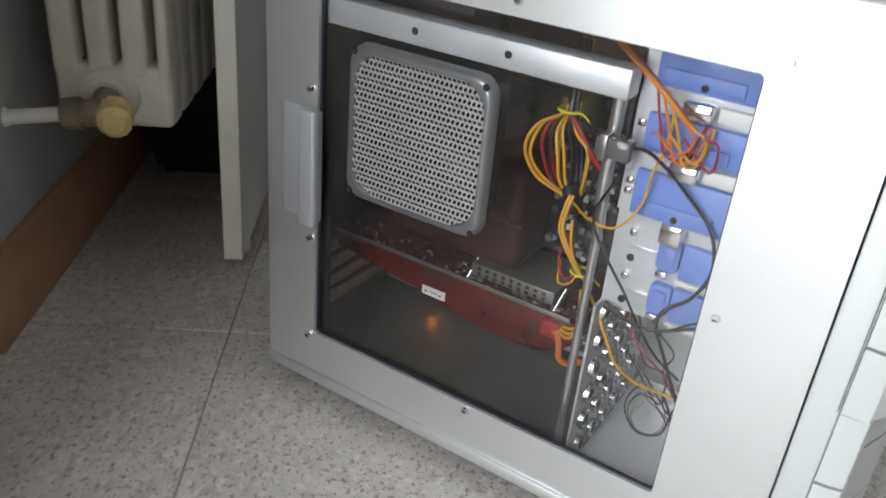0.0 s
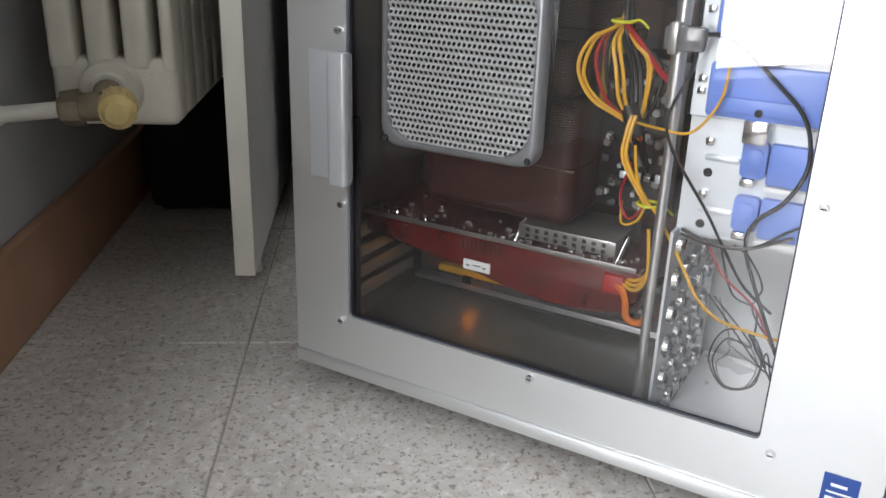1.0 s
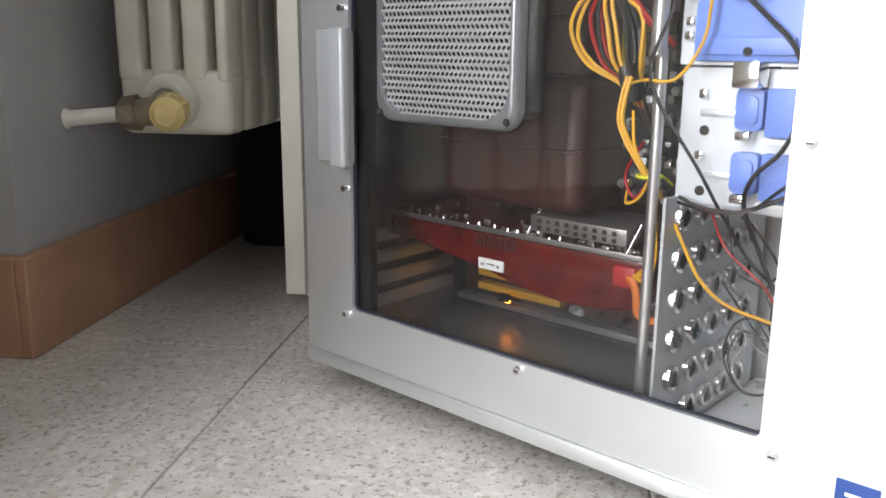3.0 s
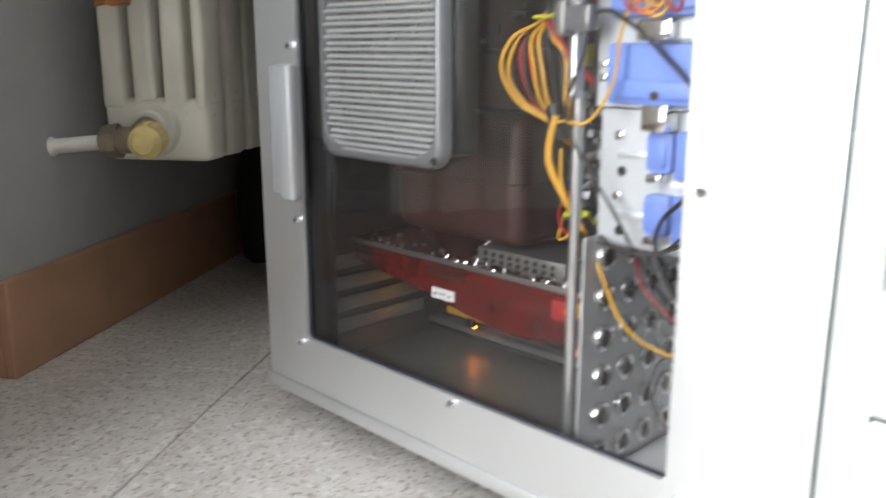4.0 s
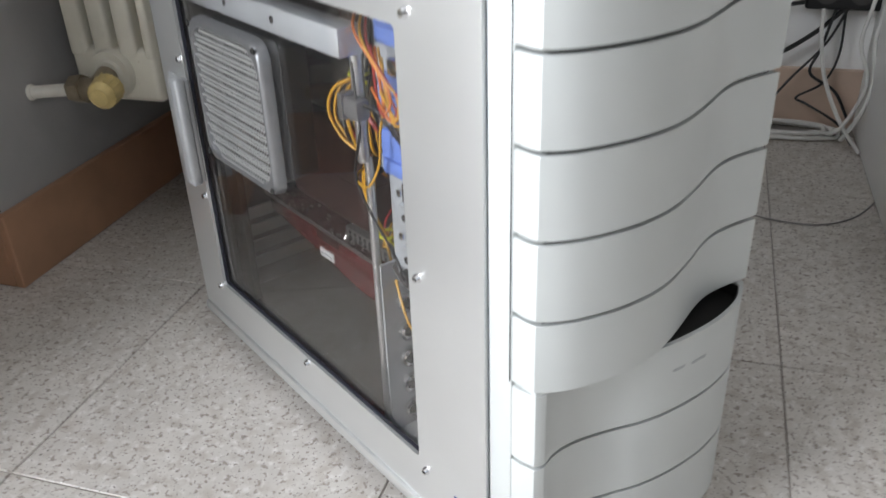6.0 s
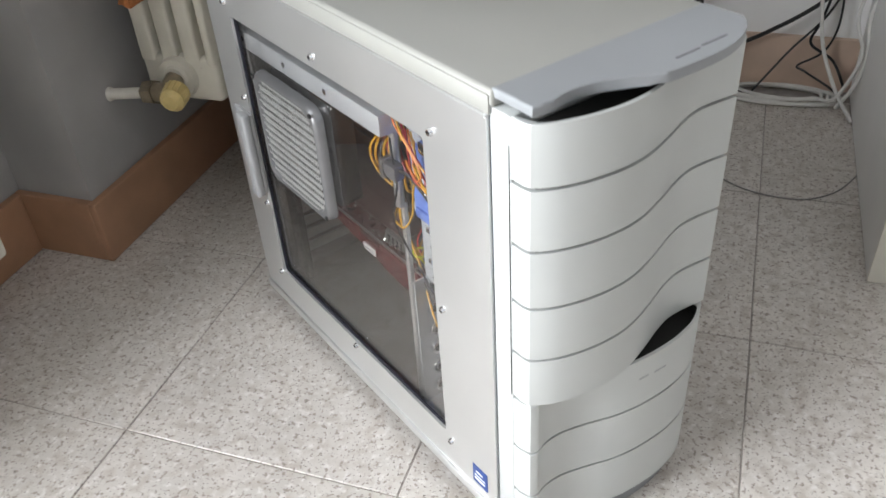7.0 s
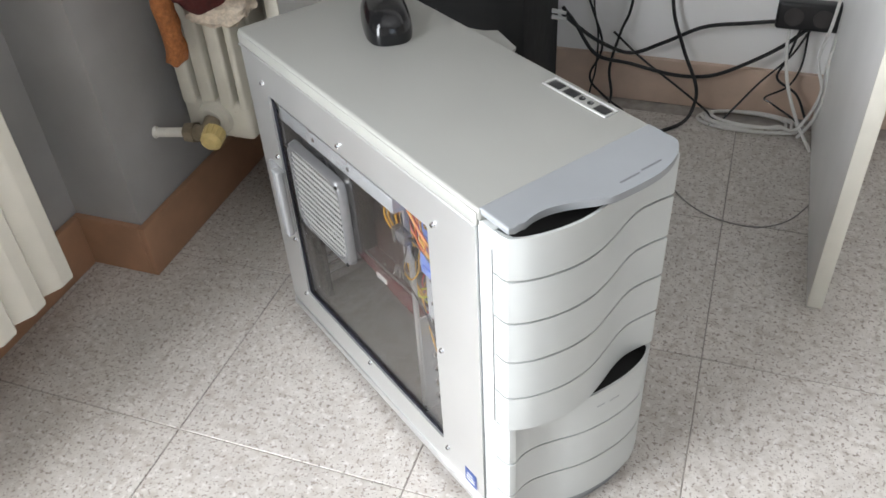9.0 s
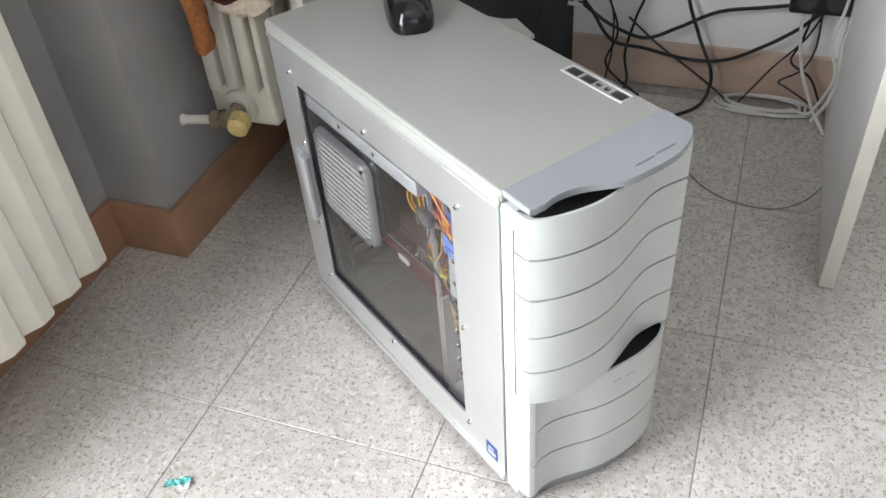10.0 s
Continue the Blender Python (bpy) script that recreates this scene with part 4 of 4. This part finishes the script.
cord("black cable hanging behind the box", "black", [(0.355, 0.776, 0.715), (0.358, 0.776, 0.40), (0.362, 0.774, 0.228), (0.345, 0.765, 0.160), (0.330, 0.755, 0.085), (0.340, 0.74, 0.030), (0.325, 0.71, 0.005), (0.29, 0.68, 0.004)], 0.0029)
cord("thin black cable along the wall", "black", [(0.285, 0.774, 0.40), (0.287, 0.774, 0.22), (0.30, 0.77, 0.150), (0.302, 0.755, 0.08), (0.296, 0.74, 0.02), (0.33, 0.735, 0.004), (0.36, 0.735, 0.004)], 0.0020)
cord("thin black cable along the wall", "black", [(0.268, 0.774, 0.40), (0.270, 0.774, 0.25), (0.31, 0.768, 0.13), (0.290, 0.76, 0.06), (0.32, 0.745, 0.03), (0.37, 0.73, 0.004)], 0.0024)
cord("thin dark cable running down to the floor", "black", [(0.33, 0.775, 0.155), (0.39, 0.772, 0.105), (0.46, 0.765, 0.060), (0.52, 0.75, 0.025), (0.555, 0.735, 0.004), (0.58, 0.72, 0.004)], 0.0022)
cord("thin dark cable running from the strip to the floor", "black", [(0.69, 0.765, 0.205), (0.665, 0.765, 0.145), (0.62, 0.762, 0.085), (0.585, 0.75, 0.035), (0.56, 0.735, 0.005), (0.54, 0.72, 0.004)], 0.0020)
cord("thin dark cable hanging under the strip", "black", [(0.686, 0.764, 0.202), (0.688, 0.764, 0.13), (0.672, 0.76, 0.085), (0.635, 0.75, 0.062), (0.65, 0.74, 0.055), (0.70, 0.725, 0.03), (0.722, 0.70, 0.005)], 0.0020)
cord("thin dark cable hanging under the strip", "black", [(0.672, 0.764, 0.204), (0.660, 0.762, 0.14), (0.650, 0.76, 0.100), (0.690, 0.75, 0.075), (0.715, 0.73, 0.035)], 0.0024)
coil = []
for k in range(60):
    a = 2 * math.pi * k / 15
    w = 1 + 0.14 * math.sin(k * 0.41) - 0.10 * (k // 15)
    coil.append((0.618 + 0.100 * w * math.cos(a), 0.741 + 0.036 * w * math.sin(a), 0.0045 + 0.003 * (k // 15) + 0.002 * math.sin(a * 1.5)))
cord("loosely coiled grey-white network cable on the floor", "cable_white", [*coil, (0.700, 0.700, 0.03), (0.728, 0.715, 0.10), (0.712, 0.735, 0.16), (0.722, 0.745, 0.24), (0.730, 0.75, 0.45)], 0.0031)
cord("grey-white cable rising beside the desk panel", "cable_white", [(0.705, 0.70, 0.012), (0.724, 0.69, 0.06), (0.734, 0.70, 0.11), (0.728, 0.72, 0.165), (0.735, 0.735, 0.22), (0.736, 0.75, 0.45)], 0.0034)
cord("grey cable end hanging loose from the strip", "cable_white", [(0.652, 0.748, 0.205), (0.655, 0.745, 0.165), (0.670, 0.735, 0.10), (0.700, 0.705, 0.040), (0.730, 0.665, 0.006)], 0.0032)
cord("thin grey cable lying in an arc on the tiles", "pipe_grey", [(0.50, 0.49, 0.0015), (0.533, 0.45, 0.0015), (0.58, 0.420, 0.0015), (0.648, 0.412, 0.0015), (0.70, 0.445, 0.0015), (0.738, 0.51, 0.0015)], 0.0012)

# ---- loose things ----
throw = thing("plush_throw", "dark red and brown fluffy throw lying over the radiator", "throw", RM @ pose(0, 0.024, -0.009))
bm = bmesh.new()
bmesh.ops.create_icosphere(bm, subdivisions=4, radius=1)
for v in bm.verts:
    d = v.co.normalized()
    f = 1 + 0.22 * noise.noise(d * 2.2) + 0.07 * noise.noise(d * 9)
    v.co = Vector((-0.165 + 0.100 * d.x * f, 0.19 + 0.105 * d.y * f, max(0.447, 0.505 + 0.085 * d.z * f) if d.y > -0.45 else 0.505 + 0.085 * d.z * f))
part("cloth", bm, M["fur_dark"], throw, "dark red fluffy cloth")
bm = bmesh.new()
bmesh.ops.create_icosphere(bm, subdivisions=4, radius=1)
for v in bm.verts:
    d = v.co.normalized()
    f = 1 + 0.25 * noise.noise(d * 2.6 + Vector((4, 0, 0))) + 0.10 * noise.noise(d * 9)
    v.co = Vector((-0.158 + 0.056 * d.x * f, 0.155 + 0.040 * d.y * f, 0.436 + 0.026 * d.z * f - 0.012 * max(0, -d.y)))
part("cream_fringe", bm, M["fur_cream"], throw, "cream fluffy border")
bm = T([(-0.195, 0.17, 0.585), (-0.205, 0.118, 0.545), (-0.208, 0.096, 0.48), (-0.207, 0.098, 0.42), (-0.209, 0.101, 0.365)], 0.0165, 14, 8)
for v in bm.verts:
    v.co += 0.006 * Vector((noise.noise(v.co * 40), noise.noise(v.co * 40 + Vector((5, 0, 0))), noise.noise(v.co * 55)))
part("brown_tail", bm, M["fur"], throw, "brown furry strip hanging down")

mouse_m = pose(0.098, 0.141, 0.4802, 0, 0, 154)
mouse = thing("computer_mouse", "glossy black computer mouse lying on the tower", "mouse", mouse_m)
bm = bmesh.new()
bmesh.ops.create_uvsphere(bm, u_segments=32, v_segments=20, radius=1)
for v in bm.verts:
    d = v.co.copy()
    fl = 0.030 * (1 - 0.25 * d.x) if d.z > 0 else 0.0
    sx, sy = math.copysign(abs(d.x) ** 0.75, d.x), math.copysign(abs(d.y) ** 0.7, d.y)
    v.co = Vector((0.060 * sx, (0.032 - 0.003 * (1 - d.x * d.x)) * sy, 0.004 + fl * max(0, d.z) ** 0.8 - (0.004 if d.z < -0.1 else 0)))
part("shell", bm, M["mouse"], mouse)
part("scroll_wheel", R((0.026, -0.004, 0.0285), (0.026, 0.004, 0.0285), 0.007, None, 16), M["tray"], mouse)
part("button_groove", B(0.012, 0.050, -0.0006, 0.0006, 0.020, 0.0295), M["tray"], mouse)

wrap = bmesh.new()
bmesh.ops.create_grid(wrap, x_segments=14, y_segments=7, size=1)
for v in wrap.verts:
    q = v.co
    v.co = Vector((0.017 * q.x, 0.0075 * q.y * (1 + 0.4 * math.sin(3 * q.x)), 0.004 + 0.004 * noise.noise(q * 3.1) + 0.002 * noise.noise(q * 9)))
r = bmesh.ops.solidify(wrap, geom=wrap.faces[:], thickness=0.0006)
w = new("sweet_wrapper", mesh_of("sweet_wrapper", wrap, M["teal"]))
w.matrix_world = RM @ pose(-0.043, -0.378, 0.0, 0, 0, 18)
tagged(w, "crumpled teal and white sweet wrapper on the tiles", "wrapper")

# ---- floor tiles ----
tb = B(-TILE / 2 + 0.0009, TILE / 2 - 0.0009, -TILE / 2 + 0.0009, TILE / 2 - 0.0009, -0.012, 0.0, 0.0008, 1)
tile_mesh = mesh_of("tile", tb, M["tile"])
for i in range(-3, 12):
    for j in range(-8, 3):
        ob = new("tile", tile_mesh)
        ob.parent = floor
        ob.location = (U0 + TILE * (i + 0.5), V0 + TILE * (j + 0.5), 0)
        ob.rotation_euler = (0, 0, radians(90 * ((i * 7 + j * 3) % 4)))
